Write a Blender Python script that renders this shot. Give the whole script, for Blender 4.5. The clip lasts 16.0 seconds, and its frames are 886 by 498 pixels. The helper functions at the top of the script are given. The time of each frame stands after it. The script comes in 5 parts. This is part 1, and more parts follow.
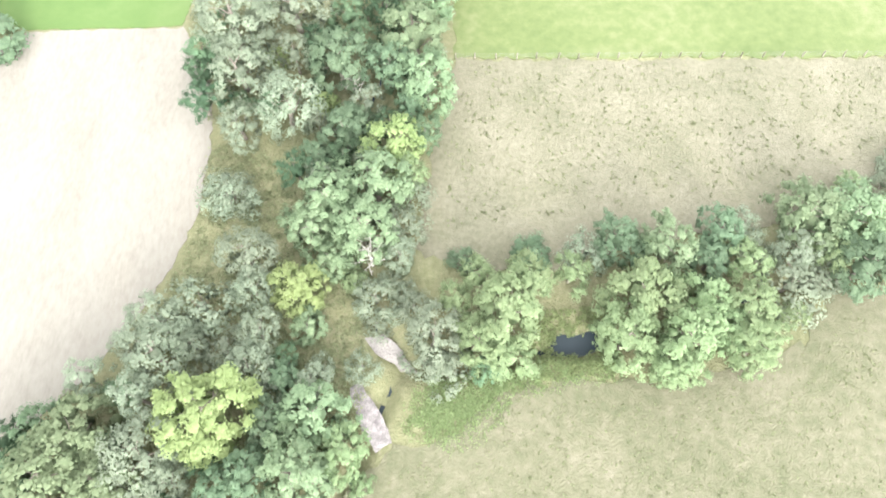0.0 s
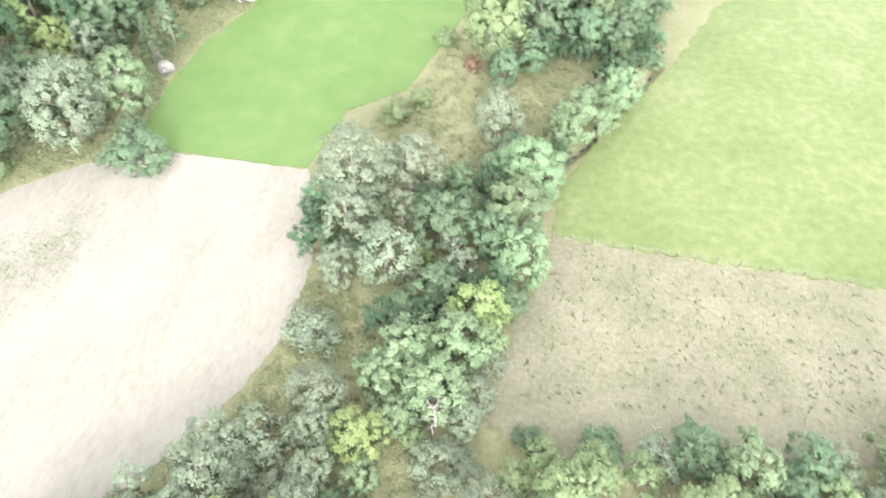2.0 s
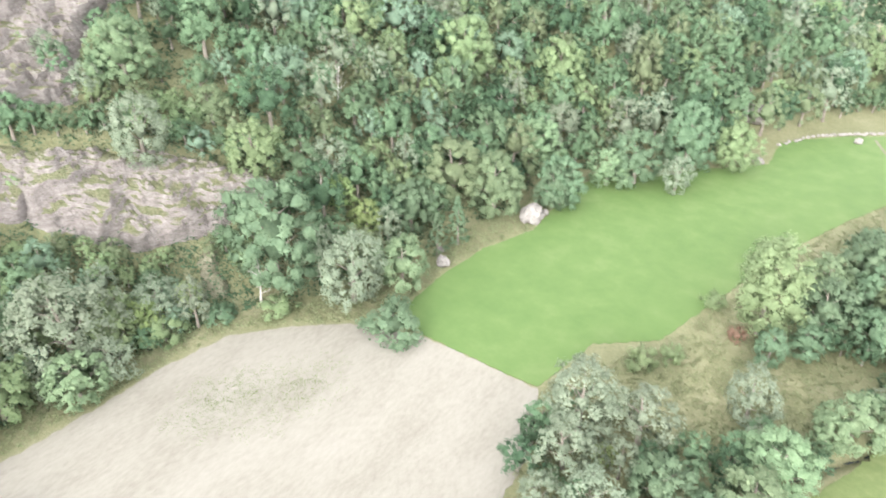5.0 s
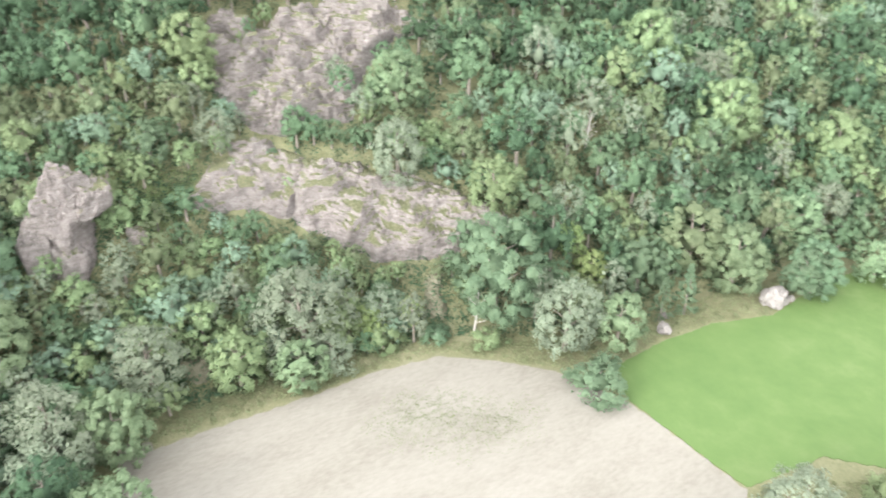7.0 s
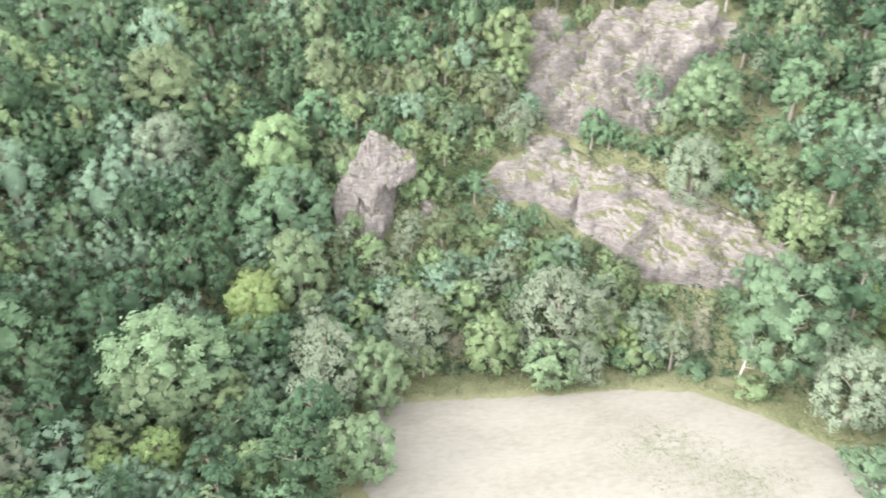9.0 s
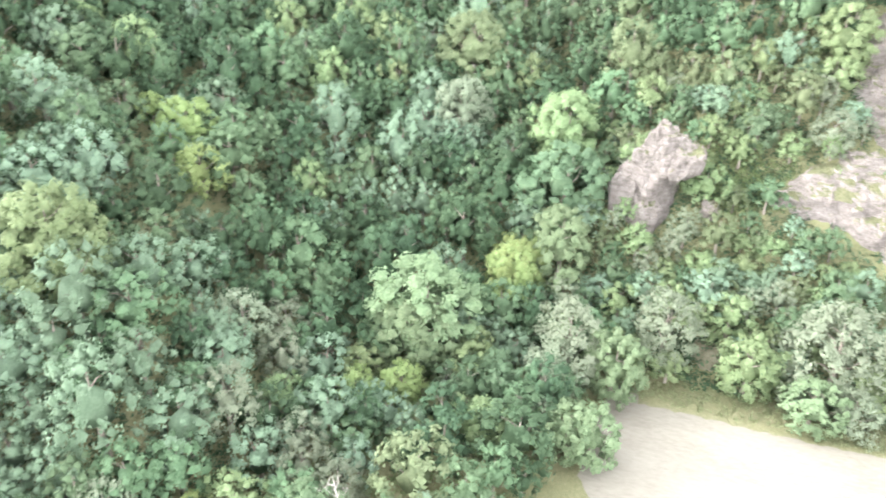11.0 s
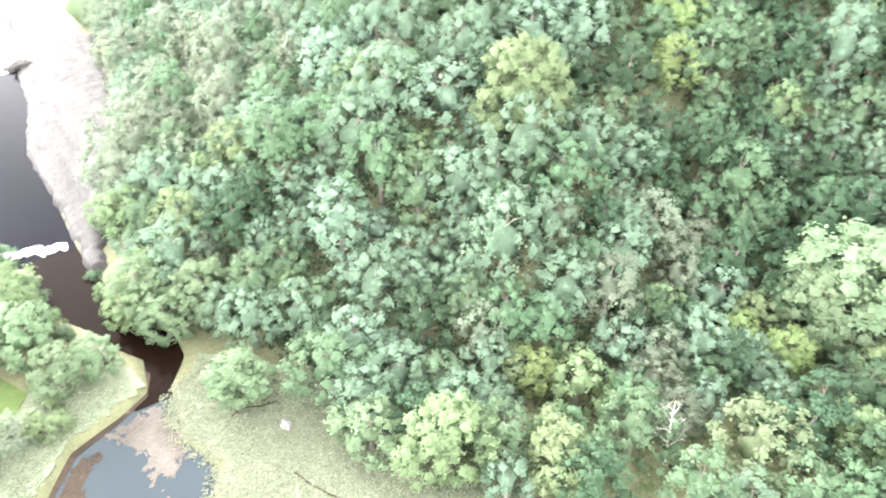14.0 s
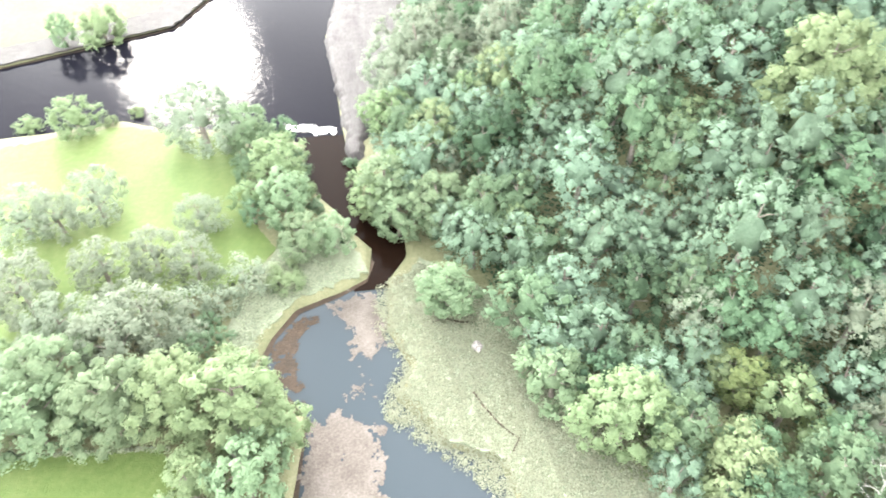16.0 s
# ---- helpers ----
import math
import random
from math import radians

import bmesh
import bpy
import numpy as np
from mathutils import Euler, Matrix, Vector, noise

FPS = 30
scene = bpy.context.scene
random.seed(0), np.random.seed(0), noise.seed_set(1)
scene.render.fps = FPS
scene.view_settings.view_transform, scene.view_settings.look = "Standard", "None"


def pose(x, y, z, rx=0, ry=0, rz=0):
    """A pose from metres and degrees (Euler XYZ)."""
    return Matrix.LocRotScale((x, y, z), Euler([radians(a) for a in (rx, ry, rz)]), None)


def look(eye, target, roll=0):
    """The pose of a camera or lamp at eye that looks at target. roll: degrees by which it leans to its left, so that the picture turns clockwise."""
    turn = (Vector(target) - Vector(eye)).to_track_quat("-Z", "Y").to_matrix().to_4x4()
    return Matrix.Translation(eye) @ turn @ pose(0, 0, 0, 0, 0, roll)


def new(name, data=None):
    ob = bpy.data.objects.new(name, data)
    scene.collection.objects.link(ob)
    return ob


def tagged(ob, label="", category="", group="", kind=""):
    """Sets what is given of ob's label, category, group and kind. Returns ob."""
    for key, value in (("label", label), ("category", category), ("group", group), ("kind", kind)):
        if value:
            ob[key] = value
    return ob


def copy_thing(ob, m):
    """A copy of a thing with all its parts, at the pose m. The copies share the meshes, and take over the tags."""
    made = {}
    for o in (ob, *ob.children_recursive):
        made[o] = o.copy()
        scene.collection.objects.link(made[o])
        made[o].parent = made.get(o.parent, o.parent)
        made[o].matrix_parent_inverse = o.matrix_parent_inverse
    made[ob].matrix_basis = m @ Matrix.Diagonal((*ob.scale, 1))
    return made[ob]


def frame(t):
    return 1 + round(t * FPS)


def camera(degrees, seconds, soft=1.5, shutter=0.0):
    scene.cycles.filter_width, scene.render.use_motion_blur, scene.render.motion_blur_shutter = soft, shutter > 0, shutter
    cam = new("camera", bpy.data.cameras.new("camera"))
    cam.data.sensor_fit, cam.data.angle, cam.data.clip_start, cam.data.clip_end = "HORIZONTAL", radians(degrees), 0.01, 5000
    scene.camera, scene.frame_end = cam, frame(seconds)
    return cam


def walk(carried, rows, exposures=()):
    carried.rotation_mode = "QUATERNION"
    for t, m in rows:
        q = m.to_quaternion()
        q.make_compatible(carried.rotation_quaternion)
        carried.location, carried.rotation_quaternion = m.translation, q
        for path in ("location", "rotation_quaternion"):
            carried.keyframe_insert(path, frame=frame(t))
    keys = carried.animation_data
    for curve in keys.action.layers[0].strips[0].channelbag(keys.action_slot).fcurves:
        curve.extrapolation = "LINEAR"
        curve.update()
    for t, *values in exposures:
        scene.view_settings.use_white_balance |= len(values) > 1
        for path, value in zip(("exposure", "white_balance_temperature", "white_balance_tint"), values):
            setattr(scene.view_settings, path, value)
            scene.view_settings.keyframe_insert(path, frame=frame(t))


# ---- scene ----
# ---- camera: a drone that hovers in one place and turns ----
EYE_HEIGHT = 90.0
cam = camera(64.92, 16.0, soft=1.75, shutter=0.35)
TURNS = [
    (0.0, 0.00, -63.94), (0.5, 0.07, -60.41), (1.0, 0.30, -57.04), (1.5, 6.00, -53.71), (2.0, 12.19, -50.43),
    (2.5, 16.48, -47.21), (3.0, 20.87, -44.08), (3.5, 25.23, -41.03), (4.0, 29.44, -37.95), (4.2, 31.18, -36.68),
    (4.9, 36.81, -32.60), (5.6, 42.49, -29.56), (6.3, 49.48, -28.37), (6.5, 51.80, -28.38), (7.0, 58.62, -28.40),
    (7.5, 65.08, -28.36), (8.0, 71.32, -28.32), (8.5, 77.46, -28.26), (9.0, 83.67, -28.19), (9.2, 86.23, -28.17),
    (9.9, 94.79, -28.35), (10.6, 103.19, -29.14), (11.3, 112.03, -30.72), (11.5, 114.76, -31.34), (12.0, 121.42, -32.81),
    (12.5, 128.04, -34.25), (13.0, 134.72, -35.61), (13.5, 141.37, -36.97), (14.0, 148.01, -38.27), (14.5, 154.43, -39.55),
    (15.0, 160.37, -40.82), (15.5, 166.30, -42.05), (16.0, 172.17, -42.87),
]
EXPOSURES = [(0.0, 2.85), (1.5, 2.83), (2.5, 2.73), (4.0, 2.58), (6.5, 2.5), (8.5, 2.55), (9.2, 2.7), (11.5, 3.25), (12.5, 3.46), (14.0, 3.55), (16.0, 3.4)]
walk(cam, [(t, pose(0, 0, EYE_HEIGHT, 90 + tip, 0, yaw)) for t, yaw, tip in TURNS], EXPOSURES)

# ---- light: a bright, thinly overcast sky ----
SUN_UP, SUN_TURN = radians(26), radians(166)
world = bpy.data.worlds.new("sky")
scene.world = world
world.use_nodes = True
wn, wl = world.node_tree.nodes, world.node_tree.links
sky = wn.new("ShaderNodeTexSky")
sky.sky_type, sky.sun_disc, sky.sun_elevation, sky.sun_rotation = "NISHITA", False, SUN_UP, SUN_TURN
sky.air_density, sky.dust_density = 1.0, 0.3
pale = wn.new("ShaderNodeHueSaturation")
pale.inputs["Saturation"].default_value = 0.02
wl.new(sky.outputs[0], pale.inputs["Color"])
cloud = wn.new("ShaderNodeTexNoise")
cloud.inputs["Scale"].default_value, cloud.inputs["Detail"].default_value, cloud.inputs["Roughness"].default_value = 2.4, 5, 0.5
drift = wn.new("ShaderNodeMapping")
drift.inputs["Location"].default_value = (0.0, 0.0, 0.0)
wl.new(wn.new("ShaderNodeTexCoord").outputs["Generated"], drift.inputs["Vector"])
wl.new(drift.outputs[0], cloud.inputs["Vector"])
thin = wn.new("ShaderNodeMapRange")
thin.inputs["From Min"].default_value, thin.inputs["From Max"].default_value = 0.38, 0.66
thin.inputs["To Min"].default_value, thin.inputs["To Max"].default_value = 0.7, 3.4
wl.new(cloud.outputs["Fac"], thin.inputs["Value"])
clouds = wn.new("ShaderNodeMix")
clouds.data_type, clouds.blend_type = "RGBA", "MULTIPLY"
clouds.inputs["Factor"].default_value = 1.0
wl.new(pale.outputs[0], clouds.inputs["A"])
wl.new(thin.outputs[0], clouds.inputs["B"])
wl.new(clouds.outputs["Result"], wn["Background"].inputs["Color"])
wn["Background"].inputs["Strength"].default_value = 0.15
lamp = bpy.data.lights.new("sun", "SUN")
lamp.energy, lamp.angle, lamp.color = 0.8, radians(10), (1.0, 0.94, 0.86)
sun = new("sun", lamp)
sun_dir = Vector((math.sin(SUN_TURN) * math.cos(SUN_UP), math.cos(SUN_TURN) * math.cos(SUN_UP), math.sin(SUN_UP)))
sun.matrix_world = look(sun_dir * 400, (0, 0, 0))

# ---- materials ----
def material(name, colours, scales=(0.3, 3.0), roughness=0.85, bump=0.3, bump_scale=8.0, vary=0.0, island=False, stretch=(1, 1, 1), turn=0.0, gloss=0.3, translucent=0.0, cracks=0.0, depth=0.3):
    """Colours from dark to light, mixed by noise at two scales; vary: spread of brightness from object to object."""
    m = bpy.data.materials.new(name)
    m.use_nodes = True
    n, l = m.node_tree.nodes, m.node_tree.links
    b = n["Principled BSDF"]
    b.inputs["Roughness"].default_value = roughness
    b.inputs["Specular IOR Level"].default_value = gloss
    co = n.new("ShaderNodeNewGeometry").outputs["Position"] if not vary else n.new("ShaderNodeTexCoord").outputs["Object"]
    mp = n.new("ShaderNodeMapping")
    mp.inputs["Scale"].default_value = stretch
    mp.inputs["Rotation"].default_value = (0, 0, turn)
    l.new(co, mp.inputs["Vector"])
    tex = []
    for s in scales:
        t = n.new("ShaderNodeTexNoise")
        t.inputs["Scale"].default_value = s
        t.inputs["Detail"].default_value = 6
        t.inputs["Roughness"].default_value = 0.62
        l.new(mp.outputs[0], t.inputs["Vector"])
        tex.append(t.outputs["Fac"])
    add = n.new("ShaderNodeMath")
    add.operation = "MULTIPLY_ADD"
    add.inputs[1].default_value = 0.5
    half = n.new("ShaderNodeMath")
    half.operation = "MULTIPLY"
    half.inputs[1].default_value = 0.5
    l.new(tex[0], half.inputs[0])
    l.new(tex[1], add.inputs[0])
    l.new(half.outputs[0], add.inputs[2])
    ramp = n.new("ShaderNodeValToRGB")
    e = ramp.color_ramp.elements
    k = len(colours)
    while len(e) < k:
        e.new(0.5)
    for i, c in enumerate(colours):
        e[i].position = 0.34 + 0.32 * i / max(1, k - 1)
        e[i].color = (*c, 1)
    l.new(add.outputs[0], ramp.inputs[0])
    out = ramp.outputs[0]
    if cracks:
        vo = n.new("ShaderNodeTexVoronoi")
        vo.feature = "DISTANCE_TO_EDGE"
        vo.inputs["Scale"].default_value = cracks
        l.new(mp.outputs[0], vo.inputs["Vector"])
        edge = n.new("ShaderNodeMapRange")
        edge.inputs["From Max"].default_value = 0.12
        edge.inputs["To Min"].default_value = 0.45
        l.new(vo.outputs["Distance"], edge.inputs["Value"])
        dim = n.new("ShaderNodeMix")
        dim.data_type, dim.blend_type = "RGBA", "MULTIPLY"
        dim.inputs["Factor"].default_value = 1.0
        l.new(out, dim.inputs["A"])
        l.new(edge.outputs[0], dim.inputs["B"])
        out = dim.outputs["Result"]
    if vary or island:
        hsv = n.new("ShaderNodeHueSaturation")
        for key, spread, use in (("Value", vary, vary), ("Hue", 0.015, vary)):
            if use:
                r = n.new("ShaderNodeMapRange")
                mid = 1.0 if key == "Value" else 0.5
                r.inputs["To Min"].default_value, r.inputs["To Max"].default_value = mid - spread, mid + spread
                l.new(n.new("ShaderNodeObjectInfo").outputs["Random"], r.inputs["Value"])
                l.new(r.outputs[0], hsv.inputs[key])
        l.new(out, hsv.inputs["Color"])
        out = hsv.outputs[0]
    if island:
        tone = n.new("ShaderNodeHueSaturation")
        r = n.new("ShaderNodeMapRange")
        r.inputs["To Min"].default_value, r.inputs["To Max"].default_value = 0.9, 1.1
        l.new(n.new("ShaderNodeNewGeometry").outputs["Random Per Island"], r.inputs["Value"])
        l.new(r.outputs[0], tone.inputs["Value"])
        l.new(out, tone.inputs["Color"])
        out = tone.outputs[0]
    l.new(out, b.inputs["Base Color"])
    if bump:
        t = n.new("ShaderNodeTexNoise")
        t.inputs["Scale"].default_value, t.inputs["Detail"].default_value = bump_scale, 8
        l.new(mp.outputs[0], t.inputs["Vector"])
        bp = n.new("ShaderNodeBump")
        bp.inputs["Strength"].default_value, bp.inputs["Distance"].default_value = bump, depth
        l.new(t.outputs["Fac"], bp.inputs["Height"])
        l.new(bp.outputs[0], b.inputs["Normal"])
    if translucent:
        tr = n.new("ShaderNodeBsdfTranslucent")
        l.new(out, tr.inputs["Color"])
        mix = n.new("ShaderNodeMixShader")
        mix.inputs[0].default_value = translucent
        l.new(b.outputs[0], mix.inputs[1])
        l.new(tr.outputs[0], mix.inputs[2])
        l.new(mix.outputs[0], n["Material Output"].inputs["Surface"])
    return m


def leaf(name, dark, mid, light, through_light=0.42):
    return material(name, (dark, mid, light), (3.0, 16.0), 0.75, 0.7, 20.0, vary=0.12, island=True, gloss=0.12, translucent=through_light, depth=0.08)


M_GROUND = material("rough_grass", ((0.082, 0.09, 0.044), (0.12, 0.122, 0.066), (0.162, 0.156, 0.098)), (0.08, 1.3), bump=0.8, bump_scale=3)
M_STUBBLE = material("mown_straw", ((0.128, 0.118, 0.100), (0.158, 0.149, 0.129), (0.179, 0.169, 0.150)), (0.1, 1.1), bump=0.25, bump_scale=3, stretch=(1.3, 0.5, 1), turn=0.45)
M_GREEN = material("young_grass", ((0.05, 0.091, 0.024), (0.064, 0.106, 0.031), (0.087, 0.125, 0.046)), (0.014, 0.16), bump=0.1, bump_scale=5)
M_PASTURE = material("grazed_grass", ((0.058, 0.082, 0.026), (0.08, 0.103, 0.038), (0.115, 0.126, 0.064)), (0.045, 0.5), bump=0.3, bump_scale=3)
M_DRY = material("dry_rough_pasture", ((0.07, 0.073, 0.043), (0.108, 0.104, 0.072), (0.143, 0.134, 0.1)), (0.09, 1.3), bump=0.5, bump_scale=3)
M_GRAZED = material("grazed_dry_grass", ((0.056, 0.064, 0.032), (0.09, 0.09, 0.056), (0.128, 0.12, 0.086)), (0.055, 0.7), bump=0.5, bump_scale=3)
M_MEADOW = material("riverside_meadow_grass", ((0.05, 0.084, 0.018), (0.07, 0.103, 0.027), (0.096, 0.122, 0.042)), (0.06, 0.8), bump=0.4, bump_scale=4)
M_DRYGREEN = material("pale_bank_grass", ((0.088, 0.107, 0.066), (0.123, 0.142, 0.093), (0.165, 0.180, 0.129)), (0.2, 1.6), bump=0.6, bump_scale=3)
M_GRAVEL = material("river_gravel", ((0.084, 0.077, 0.077), (0.161, 0.148, 0.148), (0.280, 0.263, 0.260)), (0.9, 6), bump=0.9, bump_scale=5)
M_SHORE = material("shore_shingle", ((0.025, 0.023, 0.022), (0.040, 0.037, 0.035), (0.055, 0.052, 0.050)), (0.4, 4), bump=0.9, bump_scale=4)
M_SLAB = material("pale_bedrock", ((0.019, 0.018, 0.018), (0.038, 0.034, 0.034), (0.053, 0.050, 0.048), (0.072, 0.068, 0.067)), (0.3, 2.2), bump=0.8, bump_scale=1.5, stretch=(1.3, 0.22, 1), turn=-0.6)
M_STONE = material("weathered_stone", ((0.12, 0.11, 0.105), (0.18, 0.168, 0.158), (0.24, 0.226, 0.215)), (0.5, 4), bump=0.8, bump_scale=3)
M_MUD = material("peaty_mud", ((0.011, 0.007, 0.004), (0.024, 0.015, 0.008), (0.045, 0.030, 0.018)), (0.3, 2), bump=0.5, bump_scale=3)
M_WEED = material("floating_pondweed", ((0.041, 0.034, 0.028), (0.074, 0.063, 0.054), (0.107, 0.096, 0.085)), (0.25, 2.4), bump=0.5, bump_scale=4)
M_WOOD = material("weathered_wood", ((0.10, 0.085, 0.068), (0.15, 0.132, 0.11), (0.20, 0.182, 0.155)), (0.8, 9), bump=0.4, bump_scale=14, stretch=(1, 1, 0.2))
M_BARK = material("tree_bark", ((0.07, 0.06, 0.05), (0.16, 0.14, 0.12), (0.27, 0.25, 0.22)), (0.8, 6), bump=0.6, bump_scale=7, stretch=(1, 1, 0.3))
M_DEAD = material("bleached_dead_wood", ((0.25, 0.24, 0.225), (0.36, 0.345, 0.325), (0.46, 0.445, 0.42)), (0.8, 7), bump=0.4, bump_scale=9, stretch=(1, 1, 0.3))
M_WIRE = material("galvanised_wire", ((0.1, 0.1, 0.1), (0.16, 0.16, 0.16)), (1, 5), 0.5, 0)
M_FOAM = material("white_water_foam", ((0.22, 0.21, 0.20), (0.36, 0.355, 0.35), (0.45, 0.45, 0.45)), (0.7, 3), 0.5, 0.8, 3)
LEAVES = {
    "green": leaf("oak_leaves", (0.11, 0.158, 0.094), (0.162, 0.224, 0.132), (0.224, 0.286, 0.178)),
    "fresh": leaf("beech_leaves", (0.138, 0.202, 0.145), (0.176, 0.254, 0.179), (0.214, 0.298, 0.214), 0.5),
    "hill": leaf("hill_oak_leaves", (0.07, 0.118, 0.07), (0.108, 0.168, 0.098), (0.152, 0.222, 0.134), 0.36),
    # darkened leaf colour that carries the shade of upper slopes and gaps
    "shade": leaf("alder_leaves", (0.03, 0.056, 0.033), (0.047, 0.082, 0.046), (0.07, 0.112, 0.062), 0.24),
    "dark": leaf("dark_leaves", (0.085, 0.134, 0.084), (0.122, 0.18, 0.112), (0.166, 0.228, 0.143)),
    "silver": leaf("willow_leaves", (0.136, 0.17, 0.122), (0.18, 0.216, 0.156), (0.228, 0.265, 0.196)),
    "yellow": leaf("yellow_green_leaves", (0.156, 0.21, 0.09), (0.204, 0.268, 0.118), (0.256, 0.318, 0.152)),
    "light": leaf("light_green_leaves", (0.128, 0.18, 0.095), (0.178, 0.238, 0.128), (0.23, 0.292, 0.166)),
    "olive": leaf("olive_leaves", (0.108, 0.14, 0.08), (0.146, 0.184, 0.106), (0.19, 0.228, 0.14)),
    "red": leaf("rusty_leaves", (0.17, 0.105, 0.078), (0.225, 0.148, 0.112), (0.275, 0.19, 0.15)),
    "reed": leaf("reed_blades", (0.205, 0.228, 0.158), (0.262, 0.285, 0.205), (0.315, 0.332, 0.248)),
    "tuft": leaf("tussock_blades", (0.1, 0.115, 0.06), (0.126, 0.14, 0.076), (0.154, 0.163, 0.098)),
    "lush": leaf("lush_grass_blades", (0.122, 0.165, 0.072), (0.152, 0.196, 0.09), (0.182, 0.22, 0.112)),
    "faint": leaf("regrowth_blades", (0.082, 0.116, 0.042), (0.106, 0.138, 0.056), (0.13, 0.16, 0.074)),
    "rough": leaf("rough_grass_blades", (0.128, 0.148, 0.082), (0.162, 0.182, 0.102), (0.198, 0.212, 0.127)),
    "floor": leaf("undergrowth_leaves", (0.10, 0.14, 0.065), (0.14, 0.185, 0.09), (0.18, 0.22, 0.115)),
}


def water(name, colour, roughness, wave, gloss=0.5, calm=0.0):
    m = bpy.data.materials.new(name)
    m.use_nodes = True
    n, l = m.node_tree.nodes, m.node_tree.links
    b = n["Principled BSDF"]
    b.inputs["Base Color"].default_value = (*colour, 1)
    b.inputs["Roughness"].default_value = roughness
    b.inputs["IOR"].default_value = 1.33
    b.inputs["Specular IOR Level"].default_value = gloss
    co = n.new("ShaderNodeNewGeometry").outputs["Position"]
    t = n.new("ShaderNodeTexNoise")
    t.inputs["Scale"].default_value, t.inputs["Detail"].default_value, t.inputs["Distortion"].default_value = 0.5, 6, 0.6
    l.new(co, t.inputs["Vector"])
    bp = n.new("ShaderNodeBump")
    bp.inputs["Strength"].default_value, bp.inputs["Distance"].default_value = wave, 0.5
    l.new(t.outputs["Fac"], bp.inputs["Height"])
    l.new(bp.outputs[0], b.inputs["Normal"])
    if calm:
        wide = n.new("ShaderNodeTexNoise")
        wide.inputs["Scale"].default_value, wide.inputs["Detail"].default_value = 0.045, 3
        l.new(co, wide.inputs["Vector"])
        r = n.new("ShaderNodeMapRange")
        r.inputs["From Min"].default_value, r.inputs["From Max"].default_value = 0.4, 0.62
        r.inputs["To Min"].default_value, r.inputs["To Max"].default_value = calm, wave
        l.new(wide.outputs["Fac"], r.inputs["Value"])
        l.new(r.outputs[0], bp.inputs["Strength"])
    return m


M_RIVER = water("dark_river_water", (0.006, 0.006, 0.009), 0.07, 0.1, 0.014, 0.06)
M_POND = water("still_pond_water", (0.026, 0.034, 0.04), 0.04, 0.03, 0.14)

# ---- the lie of the land ----
FOOT = [(20, 330), (-20, 270), (-44, 226), (-66, 192), (-84, 172), (-86, 142), (-92, 118), (-90, 98), (-98, 80), (-110, 62), (-114, 40), (-114, 10), (-117, -20), (-112, -42), (-92, -50), (-70, -48), (-54, -50), (-42, -58), (-32, -70), (-23, -82), (-12, -97), (-5, -112), (-1, -150), (-12, -190), (-22, -260), (-30, -420)]
RIVER = [(110, -176), (74, -192), (52, -202), (43, -222), (60, -300), (0, -300), (4, -213), (8, -190), (6, -170), (5, -147), (4, -133), (2, -124), (2, -110), (-6, -103), (-6, -96), (-2, -90), (-1, -78), (-4, -70), (-1, -64), (-5, -59), (-7, -55), (-15, -51), (-17, -42), (-12, -34), (6, -36), (14, -49), (13, -56), (12, -62), (17, -68), (20, -74), (18, -79), (14, -85), (6, -88), (1, -91), (0, -99), (4, -105), (5, -109), (13, -121), (13, -136), (22, -143), (46, -147), (56, -152), (71, -149), (110, -145)]
STREAM = [(40, 260), (24, 190), (16, 160), (15, 142), (18, 131), (11, 112), (0, 96), (-9, 80), (-14, 62), (-14, 46), (-9, 32), (-6, 26), (-9, 19), (-13, 8), (-14, -8), (-11, -24), (-6, -40)]
POOL = [(14.4, 28.4), (15, 32), (18, 31.4), (20.8, 32.4), (22.2, 29.4), (20, 28.6), (18, 28)]
BROOK = [(120, 60), (75, 46), (44, 37), (24, 31), (18, 30), (6, 27), (-5, 26)]


def to_line(x, y, line):
    """Distance from points to a chain of segments."""
    best = np.full(np.shape(x), 1e9)
    for (ax, ay), (bx, by) in zip(line, line[1:]):
        dx, dy = bx - ax, by - ay
        t = np.clip(((x - ax) * dx + (y - ay) * dy) / (dx * dx + dy * dy), 0, 1)
        best = np.minimum(best, np.hypot(x - ax - t * dx, y - ay - t * dy))
    return best


def inside(x, y, ring):
    hit = np.zeros(np.shape(x), bool)
    for (ax, ay), (bx, by) in zip(ring, ring[1:] + ring[:1]):
        if ay != by:
            hit ^= ((ay > y) != (by > y)) & (x < (bx - ax) * (y - ay) / (by - ay) + ax)
    return hit


def depth_in(x, y, ring):
    """Distance to a ring, positive inside it."""
    d = to_line(x, y, ring + ring[:1])
    return np.where(inside(x, y, ring), d, -d)


def smooth(a, b, v):
    t = np.clip((v - a) / (b - a), 0, 1)
    return t * t * (3 - 2 * t)


def ripple(x, y):
    """Gentle rolling relief, about -1 to 1."""
    return (np.sin(x * 0.071 + 1.3 * np.sin(y * 0.043)) + np.sin(y * 0.083 + 1.7 * np.sin(x * 0.037) + 1) + 0.6 * np.sin((x + y) * 0.19 + 2 * np.sin((x - y) * 0.11)) + 0.4 * np.sin((x - 1.3 * y) * 0.31)) / 3


HILL = FOOT + [(-900, -420), (-900, 330)]


